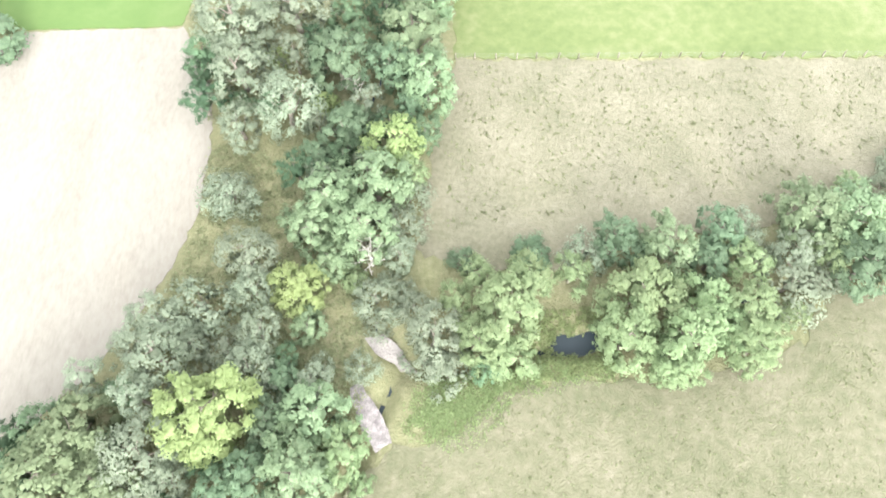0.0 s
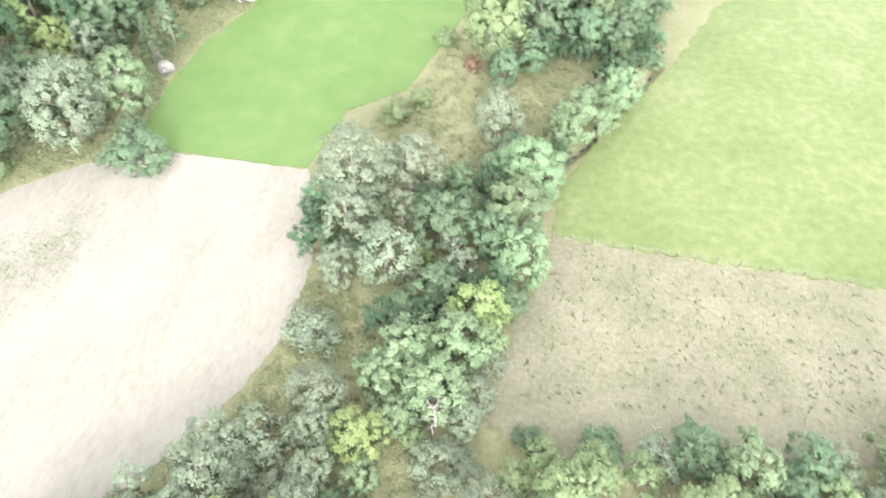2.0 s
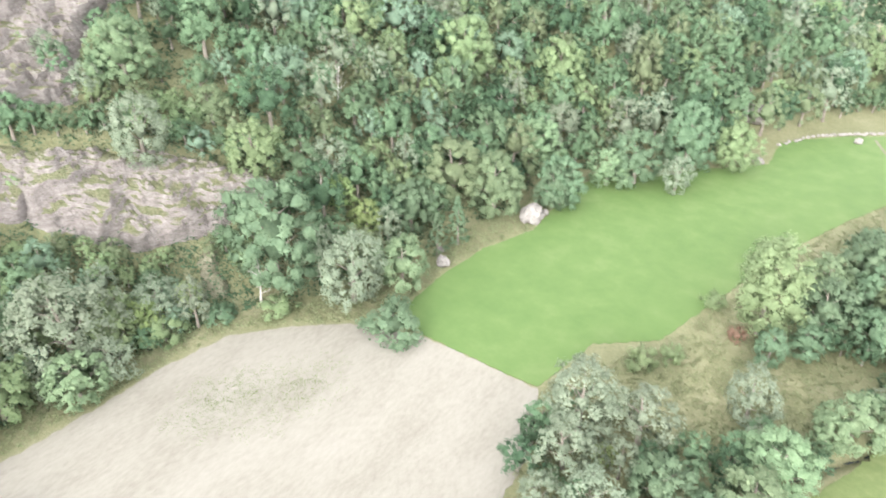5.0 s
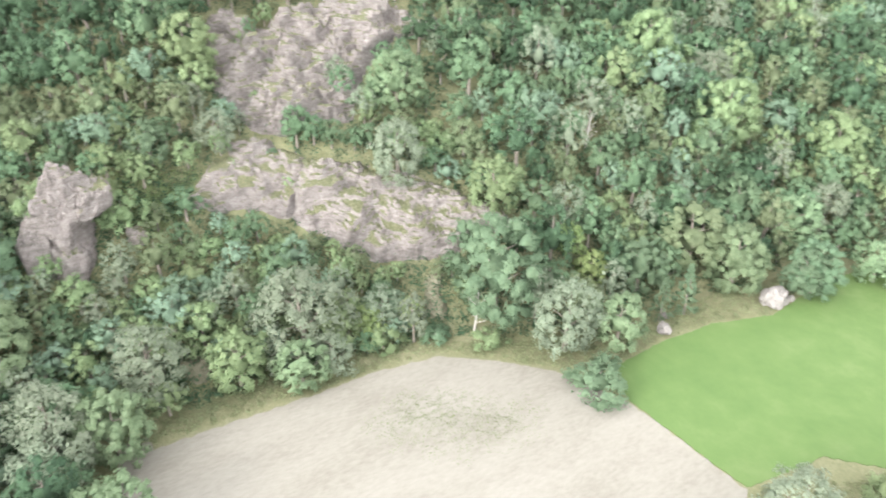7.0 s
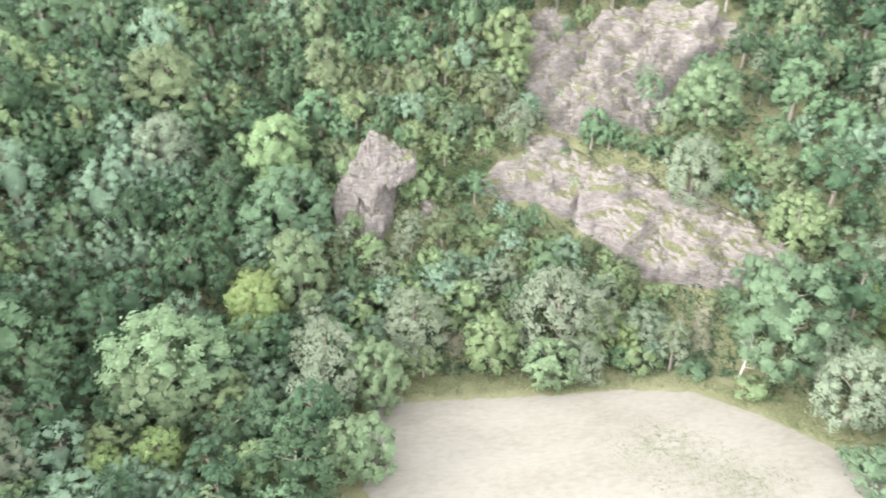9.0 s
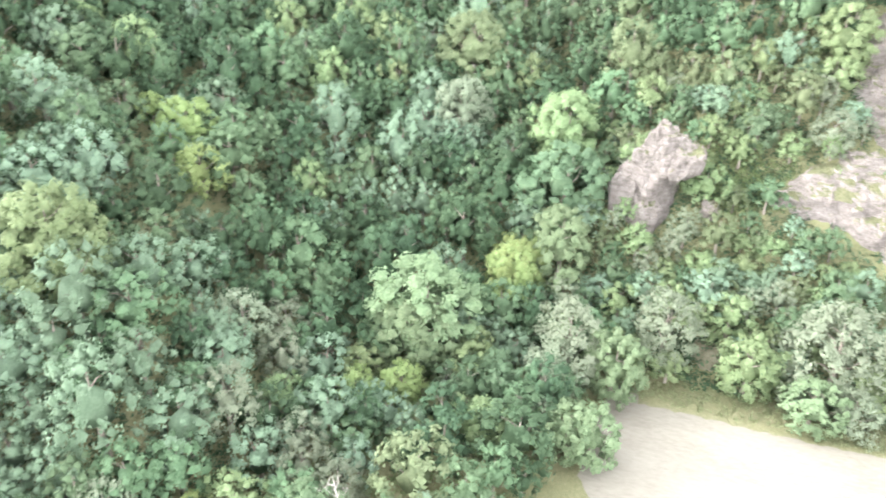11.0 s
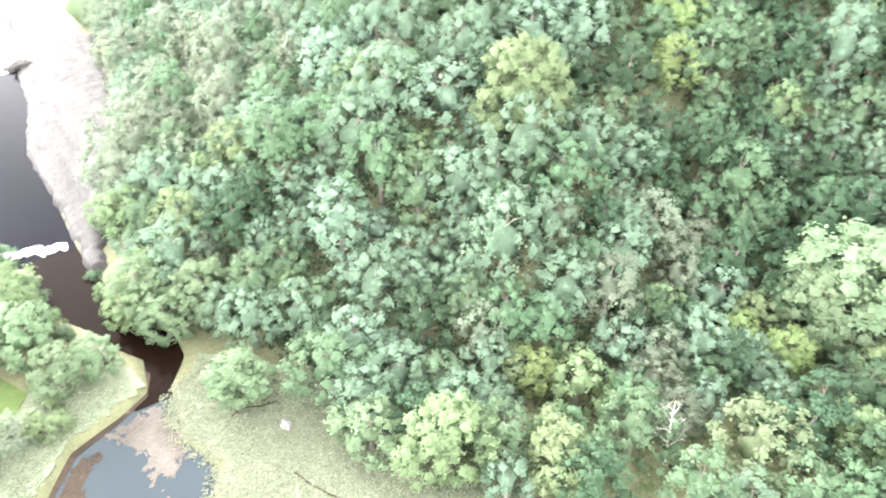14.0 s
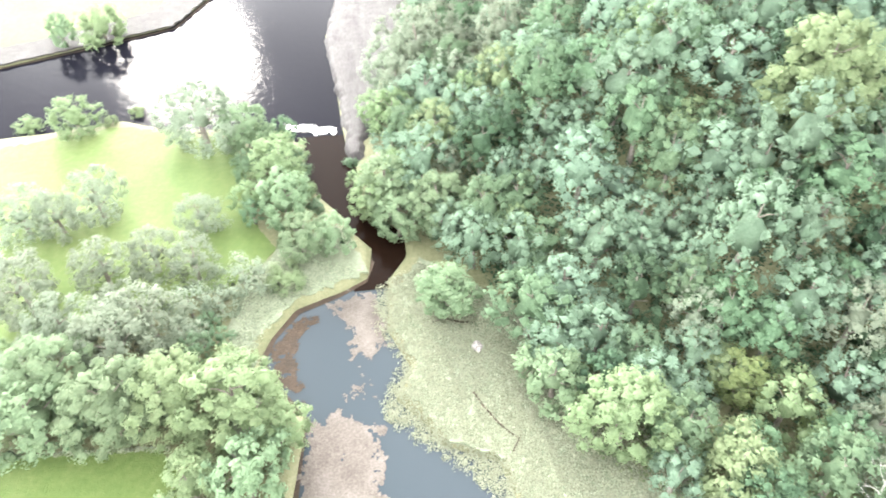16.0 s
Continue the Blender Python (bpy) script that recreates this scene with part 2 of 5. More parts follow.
def height(x, y):
    x, y = np.asarray(x, float), np.asarray(y, float)
    s = np.where(inside(x, y, HILL), to_line(x, y, FOOT), 0)
    k = np.interp(y, (-250, -150, -60, -10, 30, 90, 150, 260), (0.5, 0.55, 0.6, 0.74, 0.86, 0.82, 0.65, 0.55))
    h = k * (s - 6 * (1 - np.exp(-s / 6)))
    h = 300 * (1 - np.exp(-h / 300)) + 3.2 * ripple(x, y) * smooth(4, 30, s)
    wet = np.maximum(np.maximum(depth_in(x, y, RIVER), 0.5 - np.minimum(to_line(x, y, STREAM), to_line(x, y, BROOK))), depth_in(x, y, POOL))
    h = h - 2.0 * smooth(-1.6, 1.4, wet)
    far = smooth(420, 1200, np.hypot(x, y)) * smooth(-50, 300, x)
    return h - 0.02 - 0.03 * (1 + ripple(x * 5, y * 5)) * 0.5 + 60 * far


# ---- helpers for meshes ----
def mesh_of(name, verts, faces, mat, flat=True):
    me = bpy.data.meshes.new(name)
    me.from_pydata(verts, [], faces)
    me.materials.append(mat)
    if not flat:
        me.polygons.foreach_set("use_smooth", [True] * len(me.polygons))
    me.update()
    return me


def part(name, me, parent, label=""):
    ob = new(name, me)
    ob.parent = parent
    return tagged(ob, label)


def sheet(name, xs, ys, rise, mat):
    """A grid over xs and ys, lifted by rise(x, y)."""
    gx, gy = np.meshgrid(xs, ys)
    gz = rise(gx, gy)
    w = len(xs)
    verts = np.stack([gx.ravel(), gy.ravel(), gz.ravel()], 1)
    i = (np.arange(len(ys) - 1)[:, None] * w + np.arange(w - 1)).ravel()
    faces = np.stack([i, i + 1, i + 1 + w, i + w], 1)
    return mesh_of(name, verts.tolist(), faces.tolist(), mat, flat=False)


def axis(lo, hi, fine_lo, fine_hi, step, grow):
    mid = list(np.arange(fine_lo, fine_hi, step))
    d, up = step, [fine_hi]
    while up[-1] < hi:
        d *= grow
        up.append(up[-1] + d)
    d, down = step, [fine_lo]
    while down[-1] > lo:
        d *= grow
        down.append(down[-1] - d)
    return np.array(down[:0:-1] + mid + up)


def ragged(ring, step=1.1, wobble=0.35, seed=1):
    """The ring with its sides cut into short lengths that wander a little."""
    rnd = random.Random(seed)
    out = []
    for (ax, ay), (bx, by) in zip(ring, ring[1:] + ring[:1]):
        k = max(1, int(math.hypot(bx - ax, by - ay) / step))
        for i in range(k):
            t = i / k
            out.append((ax + (bx - ax) * t + rnd.uniform(-wobble, wobble), ay + (by - ay) * t + rnd.uniform(-wobble, wobble)))
    return out


def field(name, ring, z, mat, label, wobble=0.35, seed=1, drape=False):
    """A patch of ground cover: triangles inside a ragged outline, with a turned-down edge."""
    rim = ragged(ring, wobble=wobble, seed=seed)
    bm = bmesh.new()
    top = [bm.verts.new((x, y, z)) for x, y in rim]
    edges = [bm.edges.new((top[i], top[(i + 1) % len(top)])) for i in range(len(top))]
    bmesh.ops.triangle_fill(bm, edges=edges, use_beauty=True)
    bmesh.ops.recalc_face_normals(bm, faces=bm.faces)
    if bm.faces and sum(f.normal.z for f in bm.faces) < 0:
        bmesh.ops.reverse_faces(bm, faces=bm.faces)
    low = [bm.verts.new((x, y, z - 0.4)) for x, y in rim]
    for i in range(len(rim)):
        j = (i + 1) % len(rim)
        bm.faces.new((top[i], top[j], low[j], low[i]))
    me = bpy.data.meshes.new(name)
    bm.to_mesh(me)
    bm.free()
    me.materials.append(mat)
    return tagged(new(name, me), label, "field", kind="structure")


# ---- ground, fields and water ----
ground = tagged(new("ground", sheet("ground", axis(-2600, 2600, -150, 90, 1.1, 1.12), axis(-2600, 2600, -200, 150, 1.1, 1.12), height, M_GROUND)),
                "rough olive-brown grass on a valley floor below a wooded hillside", "ground", kind="structure")
STUBBLE = [(-44, 86), (-37, 72), (-36, 60), (-36, 50), (-39, 40), (-43, 32), (-47, 25), (-53, 19), (-64, 10), (-74, 2), (-84, -4), (-106, -2), (-109, 0), (-109, 4), (-105, 4), (-104, 34), (-104, 48), (-102, 61), (-94, 71), (-85, 79), (-70, 85)]
GREEN = [(-71, 85.3), (-80, 91), (-81, 105), (-80, 120), (-75, 135), (-77, 152), (-77, 171), (-62, 184), (-55, 195), (-39, 212), (-41, 232), (-25, 250), (-14, 258), (0, 219), (-12, 190), (-18, 173), (-24, 150), (-29, 126), (-32, 113), (-42, 104), (-44.5, 86.3)]
field("field_stubble", STUBBLE, 0.05, M_STUBBLE, "pale mown straw-coloured field beside a row of trees", 0.3, 1)
field("field_green", GREEN, 0.05, M_GREEN, "bright green young grass field between woods", 0.25, 3)
field("pasture_grazed", [(2, 79.3), (2, 92), (7, 104), (14, 119), (23, 136), (31, 158), (62, 192), (140, 240), (260, 240), (260, 83), (74, 79.5)], 0.05, M_PASTURE, "yellow-green grazed pasture behind a wire fence", 0.5, 4)
field("pasture_dry", [(2, 79), (0, 68), (-2, 58), (-4, 44), (4, 40), (18, 41), (27, 45), (43, 47), (52, 48), (72, 56), (130, 76), (260, 100), (260, 82.7), (74, 79.2)], 0.06, M_DRY, "dry straw-brown rough pasture with dark tussocks", 0.6, 5)
field("pasture_south", [(-15, 6), (-7, 16), (1, 17), (7, 23), (16, 25), (31, 24), (40, 27), (49, 30), (54, 37), (70, 40), (130, 46), (200, 40), (200, -40), (60, -50), (24, -44), (16, -30), (-2, -20), (-8, -6)], 0.05, M_GRAZED, "dry grazed pasture beside the wooded stream", 0.7, 6)
field("meadow", [(88, -141), (56, -148), (30, -139), (26, -128), (24, -112), (18, -100), (24, -92), (40, -88), (60, -82), (120, -76), (160, -120)], 0.05, M_MEADOW, "sunny yellow-green riverside meadow dotted with willows", 0.6, 8)
field("meadow_near", [(56, -61), (33, -59.5), (28, -50), (60, -40), (110, -44), (110, -62)], 0.05, M_MEADOW, "green meadow beside the pond willows", 0.4, 9)
field("meadow_far", [(96, -190), (74, -199), (52, -209), (47, -224), (80, -320), (300, -300), (300, -150), (116, -180)], 0.05, M_MEADOW, "green meadow on the far river bank", 0.6, 10)


field("shore_gravel", [(111.6, -176), (95.4, -182.6), (73.4, -191.6), (51.4, -201.6), (42.8, -222), (50, -240), (56, -224), (58, -212), (76, -202), (98, -193), (114, -186)], 0.06, M_SHORE, "grey gravel shore below the far meadow", 0.5, 11)


def pool(name, ring, z, mat, label):
    me = mesh_of(name, [(x, y, z) for x, y in ring], [list(range(len(ring)))], mat)
    return tagged(new(name, me), label, "water", kind="structure")


pool("water_river", [(130, -300), (-16, -300), (-16, -160), (-12, -112), (30, -112), (40, -138), (130, -136)], -0.95, M_RIVER, "dark peaty river with bright sky reflections")
pool("water_pond", [(-12, -111.5), (-24, -60), (-26, -30), (24, -30), (30, -80), (20, -111.5)], -0.96, M_POND, "still dark pond water reflecting the grey sky")


def ribbon(name, line, half, z, mat, label):
    v = []
    for i, (x, y) in enumerate(line):
        (ax, ay), (bx, by) = line[max(0, i - 1)], line[min(len(line) - 1, i + 1)]
        q = math.hypot(bx - ax, by - ay)
        nx, ny = -(by - ay) / q * half, (bx - ax) / q * half
        v += [(x + nx, y + ny, z), (x - nx, y - ny, z)]
    f = [(2 * i, 2 * i + 1, 2 * i + 3, 2 * i + 2) for i in range(len(line) - 1)]
    return tagged(new(name, mesh_of(name, v, f, mat)), label, "water", kind="structure")


ribbon("water_stream", STREAM[:-2], 1.3, -1.35, M_POND, "shallow dark stream under overhanging trees")
ribbon("water_brook", BROOK[:-1], 1.3, -1.33, M_POND, "shallow dark brook under overhanging trees")
pool("water_pool", [(13, 26.5), (13, 33.5), (23, 33.5), (23, 26.5)], -1.25, M_POND, "small dark pool in the brook reflecting the sky")
ribbon("shore_edge", [(111.4, -175.4), (95, -182), (73, -191), (51, -201), (42.4, -222)], 0.35, -0.8, M_MUD, "dark wet foot of the far river bank")
ribbon("mud_bank", [(3, -100), (0.5, -95), (2, -90.5), (7, -87.4), (14, -84.4), (18, -79), (19.6, -74), (17, -68.4), (12.6, -62), (13.4, -56), (14, -49)], 0.6, -0.9, M_MUD, "dark peaty mud along the pond edge")


def patchwork(name, ring, z, step, most, mat, label, seed, grain=0.35, soft=2.0, category="water plants"):
    """Cover that breaks up into ragged islands towards its edge."""
    xs = np.arange(min(p[0] for p in ring) - soft, max(p[0] for p in ring) + soft, step)
    ys = np.arange(min(p[1] for p in ring) - soft, max(p[1] for p in ring) + soft, step)
    gx, gy = np.meshgrid(xs, ys)
    n = np.array([noise.fractal(Vector((a * grain, b * grain, seed)), 0.75, 2.1, 5) for a, b in zip(gx.ravel(), gy.ravel())]).reshape(gx.shape)
    keep = (n + most + np.clip(depth_in(gx, gy, ring) / soft, -3, 1) > 0)[:-1, :-1]
    g = np.random.default_rng(seed)
    gx, gy = gx + g.uniform(-0.4, 0.4, gx.shape) * step, gy + g.uniform(-0.4, 0.4, gx.shape) * step
    gz = z + 0.02 * n + g.uniform(0, 0.012, gx.shape)
    w = len(xs)
    i = (np.arange(len(ys) - 1)[:, None] * w + np.arange(w - 1))[keep]
    me = mesh_of(name, np.stack([gx.ravel(), gy.ravel(), gz.ravel()], 1).tolist(), np.stack([i, i + 1, i + 1 + w, i + w], 1).tolist(), mat, flat=False)
    bm = bmesh.new()
    bm.from_mesh(me)
    bmesh.ops.delete(bm, geom=[v for v in bm.verts if not v.link_faces], context="VERTS")
    bm.to_mesh(me)
    bm.free()
    return tagged(new(name, me), label, category, kind="stuff")


# ---- trees ----
def tube(path, radii, sides=6):
    """Vertices and faces of a tapering limb along a path."""
    v, f = [], []
    for k, (p, r) in enumerate(zip(path, radii)):
        p = Vector(p)
        a, b = Vector(path[max(0, k - 1)]), Vector(path[min(len(path) - 1, k + 1)])
        q = (b - a).to_track_quat("Z", "Y")
        for i in range(sides):
            t = 2 * math.pi * i / sides
            v.append(tuple(p + q @ Vector((r * math.cos(t), r * math.sin(t), 0))))
    for k in range(len(path) - 1):
        for i in range(sides):
            j = (i + 1) % sides
            f.append((k * sides + i, k * sides + j, (k + 1) * sides + j, (k + 1) * sides + i))
    f.append(tuple(range((len(path) - 1) * sides, len(path) * sides)))
    return v, f


def joined(pieces):
    v, f = [], []
    for pv, pf in pieces:
        n = len(v)
        v += pv
        f += [tuple(i + n for i in q) for q in pf]
    return v, f


def limbs(rnd, top, reach, count, thick, twigs=0, low=0.25):
    """A bent trunk with limbs that fork outwards."""
    lean = (rnd.uniform(-0.12, 0.12), rnd.uniform(-0.12, 0.12))
    spine = [(lean[0] * t * t, lean[1] * t * t, top * t - 0.12 * (t == 0)) for t in (0, 0.2, 0.45, 0.7, 1)]
    out = [tube(spine, [thick * r for r in (1.35, 1, 0.75, 0.5, 0.12)], 7)]
    for i in range(count):
        t = low + (0.9 - low) * (i + 0.5) / count
        z = top * t
        turn = i * 2.4 + rnd.uniform(-0.4, 0.4)
        r = reach * (1 - 0.55 * t) * rnd.uniform(0.75, 1.1)
        a = Vector((lean[0] * t * t, lean[1] * t * t, z))
        b = a + Vector((math.cos(turn) * r * 0.5, math.sin(turn) * r * 0.5, r * rnd.uniform(0.25, 0.5)))
        c = a + Vector((math.cos(turn + 0.2) * r, math.sin(turn + 0.2) * r, r * rnd.uniform(0.55, 0.95)))
        w = thick * (0.5 - 0.25 * t)
        out.append(tube([a, b, c], [w, w * 0.65, w * 0.15], 5))
        for _ in range(twigs):
            s = rnd.uniform(0.35, 0.95)
            p = a.lerp(b, s * 2) if s < 0.5 else b.lerp(c, s * 2 - 1)
            d = Vector((rnd.uniform(-1, 1), rnd.uniform(-1, 1), rnd.uniform(0.1, 0.9))).normalized() * reach * rnd.uniform(0.2, 0.4)
            m = p + d * 0.5 + Vector((rnd.uniform(-0.04, 0.04), rnd.uniform(-0.04, 0.04), 0.03))
            out.append(tube([p, m, p + d], [w * 0.4, w * 0.28, w * 0.06], 3))
    return joined(out)


ICO = {}


def ico(fine):
    if fine not in ICO:
        bm = bmesh.new()
        bmesh.ops.create_icosphere(bm, subdivisions=fine, radius=1)
        bm.verts.index_update()
        ICO[fine] = np.array([v.co[:] for v in bm.verts]), [tuple(v.index for v in f.verts) for f in bm.faces]
        bm.free()
    return ICO[fine]


def crown(rng, clumps, leaves, size, low, high, spread, droop=0.0, shape="round", loose=0.0, under=1.66, fine=False):
    """A crown one unit in radius, heaped up of leafy lobes round a knobbly heart."""
    mid, half = (low + high) / 2, (high - low) / 2
    i = np.arange(clumps) + 0.5
    up = 1 - under * i / clumps
    turn = i * 2.39996 + rng.uniform(-0.6, 0.6, clumps)
    flat = np.sqrt(np.maximum(0, 1 - up * up))
    grow = rng.uniform(0.62, 0.96, clumps)
    if shape == "cone":
        flat, grow = (1 - up) / 2 * 0.95 + 0.05, np.full(clumps, 0.9)
    lop = 1 + 0.16 * np.sin(turn * 2 + rng.uniform(0, 6)) + 0.12 * np.sin(turn * 3 + rng.uniform(0, 6))
    at = np.stack([np.cos(turn) * flat * grow * lop, np.sin(turn) * flat * grow * lop, mid + half * up * np.sqrt(grow) * 0.92], 1)
    r = spread * rng.uniform(0.6, 1.35, (clumps, 1, 1))
    if shape == "cone":
        r = r * (0.35 + 0.65 * flat)[:, None, None]
    out = at - np.array([0, 0, mid - 0.3])
    out /= np.linalg.norm(out, axis=1)[:, None]
    cv, cf = ico(2)
    cv = cv / np.linalg.norm(cv, axis=1)[:, None]
    v = [cv * rng.uniform(0.2, 0.44, (len(cv), 1)) * (1 - 4 * loose) * (np.array([1, 1, half]) if shape == "round" else np.array([0.3, 0.3, half])) + np.array([0, 0, mid])]
    f, n, shades = list(cf), len(cv), [cv]
    bv, bf = (ico(1) if fine else (np.array([(1, 0, 0), (-1, 0, 0), (0, 1, 0), (0, -1, 0), (0, 0, 1), (0, 0, -1)], float), [(0, 2, 4), (2, 1, 4), (1, 3, 4), (3, 0, 4), (2, 0, 5), (1, 2, 5), (3, 1, 5), (0, 3, 5)]))
    bv = bv / np.linalg.norm(bv, axis=1)[:, None]
    for k in range(clumps):
        v.append(bv * (r[k, 0, 0] * (0.58 - 2 * loose) * rng.uniform(0.7, 1.2, (len(bv), 1))) + at[k])
        f += [tuple(q + n for q in t) for t in bf]
        n += len(bv)
        shades.append(bv * 0.5 + out[k] * 0.5)
    e = rng.normal(size=(clumps, leaves, 3)) + out[:, None, :] * 0.7 + np.array([0, 0, 0.3])
    e /= np.linalg.norm(e, axis=2)[:, :, None]
    p = at[:, None, :] + e * r * rng.uniform(0.3, 1.15 + loose, (clumps, leaves, 1)) ** 0.5 * np.array([1, 1, 0.88])
    p[:, :, 2] -= droop * r[:, :, 0] * rng.uniform(0, 1, (clumps, leaves))
    nor = e * 0.7 + out[:, None, :] * 0.3 + rng.normal(size=e.shape) * 0.28 + np.array([0, 0, 0.25])
    nor /= np.linalg.norm(nor, axis=2)[:, :, None]
    a = np.cross(nor, rng.normal(size=e.shape))
    a /= np.linalg.norm(a, axis=2)[:, :, None]
    b = np.cross(nor, a)
    s = size * rng.uniform(0.55, 1.3, (clumps, leaves, 1))
    v.append(np.stack([p - a * s * 0.62, p + a * s * 0.62, p + b * s], 2).reshape(-1, 3))
    f += [(n + 3 * k, n + 3 * k + 1, n + 3 * k + 2) for k in range(clumps * leaves)]
    shade = e * 0.5 + out[:, None, :] * 0.45 + nor * 0.36
    shades.append(np.repeat(shade.reshape(-1, 3), 3, 0))
    shade = np.concatenate(shades)
    shade /= np.linalg.norm(shade, axis=1)[:, None]
    return np.concatenate(v).tolist(), f, shade


# kind: clumps, leaves a clump, leaf size, crown's foot and top in crown radii, clump size, droop, leaf colour, label
KINDS = {
    "oak": (76, 36, 0.072, -0.2, 2.1, 0.21, 0.1, "green", "broad oak with a mid-green clumped crown"),
    "ash": (76, 36, 0.072, -0.2, 2.2, 0.21, 0.1, "dark", "dark blue-green broadleaf tree with a dense crown"),
    "willow": (76, 44, 0.06, -0.2, 2.1, 0.2, 0.3, "silver", "grey-green willow with a soft feathery crown"),
    "maple": (84, 36, 0.065, -0.2, 2.0, 0.2, 0.0, "yellow", "bright yellow-green maple with a round crown"),
    "lime": (78, 36, 0.07, -0.2, 2.2, 0.21, 0.1, "light", "light green broadleaf tree with a full crown"),
    "rowan": (76, 36, 0.07, -0.2, 2.0, 0.21, 0.1, "olive", "olive-brown broadleaf tree with a ragged crown"),
    "poplar": (84, 60, 0.08, 0.0, 4.0, 0.34, 0.1, "light", "tall narrow yellow-green poplar"),
    "spruce": (64, 26, 0.1, 0.1, 4.2, 0.24, 0.5, "dark", "dark narrow spruce at the field edge"),
    "bush": (26, 52, 0.085, -0.2, 1.15, 0.33, 0.0, "dark", "low rounded dark green bush"),
    "scrub": (24, 52, 0.09, -0.2, 1.3, 0.34, 0.1, "light", "low light green scrub bush"),
    "greyscrub": (26, 56, 0.075, -0.2, 1.4, 0.32, 0.25, "silver", "low grey-green willow scrub"),
    "redbush": (14, 40, 0.11, -0.2, 1.2, 0.4, 0.0, "red", "small rusty red bush"),
}
WOODS = [("oak", "hill", "mid-green oak"), ("beech", "fresh", "fresh green beech"), ("alder", "shade", "dark green alder"), ("ash", "shade", "dark green ash"), ("elm", "hill", "rounded green elm"), ("hazel", "light", "light green hazel"),
         ("lime", "light", "light green lime"), ("birch", "silver", "grey-green birch"), ("rowan", "olive", "olive-brown rowan"), ("maple", "yellow", "yellow-green maple")]
for name, colour, label in WOODS:
    tall = {"birch": 3.0, "alder": 2.6, "ash": 2.5, "rowan": 2.5, "elm": 2.4}.get(name, 2.2)
    KINDS["wood_" + name] = (44, 31, 0.072, -0.05, tall, 0.225, 0.1, colour, label + " in the dense hillside wood")
    KINDS["south_" + name] = (50, 38, 0.055, -0.05, min(tall, 2.3), 0.22, 0.1, colour, label + " in the wood above the river")
for name in ("oak", "ash", "willow", "maple", "lime", "rowan"):
    KINDS["broad_" + name] = (120, 60, 0.046) + KINDS[name][3:5] + (0.175,) + KINDS[name][6:]
CATEGORY = {"bush": "bush", "scrub": "bush", "greyscrub": "bush", "redbush": "bush"}
MADE = {}
STANDING = []
rng = np.random.default_rng(7)
pick = random.Random(11)


def prototype(kind, variant, m):
    clumps, leaves, size, low, high, spread, droop, colour, label = KINDS[kind]
    r = random.Random(hash_of(kind) + variant)
    g = np.random.default_rng(hash_of(kind) * 7 + variant)
    low_wood = kind in CATEGORY
    tree = new({"bush": "bush", "scrub": "scrub_bush", "greyscrub": "willow_bush", "redbush": "red_bush"}.get(kind, kind.replace("wood_", "").replace("south_", "").replace("broad_", "") + "_tree"))
    tree.empty_display_size = 0.5
    v, f = limbs(r, high * 0.8, 0.75 if high < 3 else 0.5, 4 if low_wood else 3 if kind[:5] in ("wood_", "south") else 6, 0.05 if low_wood else 0.075)
    part("stem" if low_wood else "trunk", mesh_of(kind + "_trunk", v, f, M_BARK, flat=False), tree)
    v, f, shade = crown(g, clumps, leaves, size, low, high, spread, droop, "cone" if kind == "spruce" else "round", (0.05 if kind[:5] in ("wood_", "south") else 0.12) if colour == "silver" else 0.0, 1.95 if kind == "spruce" else 1.5 if kind.startswith("wood_") else 1.6 if kind.startswith("south") else 1.8, kind.startswith("broad"))
    me = mesh_of(kind + "_crown", v, f, LEAVES[colour], flat=False)
    me.normals_split_custom_set_from_vertices(shade.tolist())
    part("crown", me, tree)
    tree.matrix_basis = m
    return tagged(tree, label, CATEGORY.get(kind, "tree"))


def hash_of(word):
    return sum(ord(c) * (i + 3) for i, c in enumerate(word))


def plant(kind, x, y, r, group, squash=1.0, sink=0.15):
    variant = pick.randrange(3)
    if r > 6.4 and "broad_" + kind in KINDS:
        kind = "broad_" + kind
    squash *= 0.78 if kind == "bush" else 1.0
    z = float(height(x, y)) - sink
    m = pose(x, y, z, pick.uniform(-3, 3), pick.uniform(-3, 3), pick.uniform(0, 360)) @ Matrix.Diagonal((r, r * pick.uniform(0.85, 1.15), r * squash * pick.uniform(0.92, 1.08), 1))
    key = (kind, variant)
    if key in MADE:
        tree = copy_thing(MADE[key], m)
        tree.matrix_basis = m
    else:
        tree = MADE[key] = prototype(kind, variant, m)
    STANDING.append((x, y, r))
    return tagged(tree, group=group)


def bare_tree(x, y, r, tall, group="", thick=0.055):
    rnd = random.Random(int(x * 7 + y * 13))
    v, f = limbs(rnd, tall, 0.9, 11, thick, twigs=5, low=0.2)
    tree = tagged(new("dead_tree", mesh_of("dead_tree", v, f, M_DEAD, flat=False)), "bleached leafless dead tree with bare branches", "tree", group)
    tree.matrix_basis = pose(x, y, float(height(x, y)) - 0.1, rnd.uniform(-6, 6), rnd.uniform(-6, 6), rnd.uniform(0, 360)) @ Matrix.Diagonal((r, r, r, 1))
    STANDING.append((x, y, r * 1.1))
    return tree

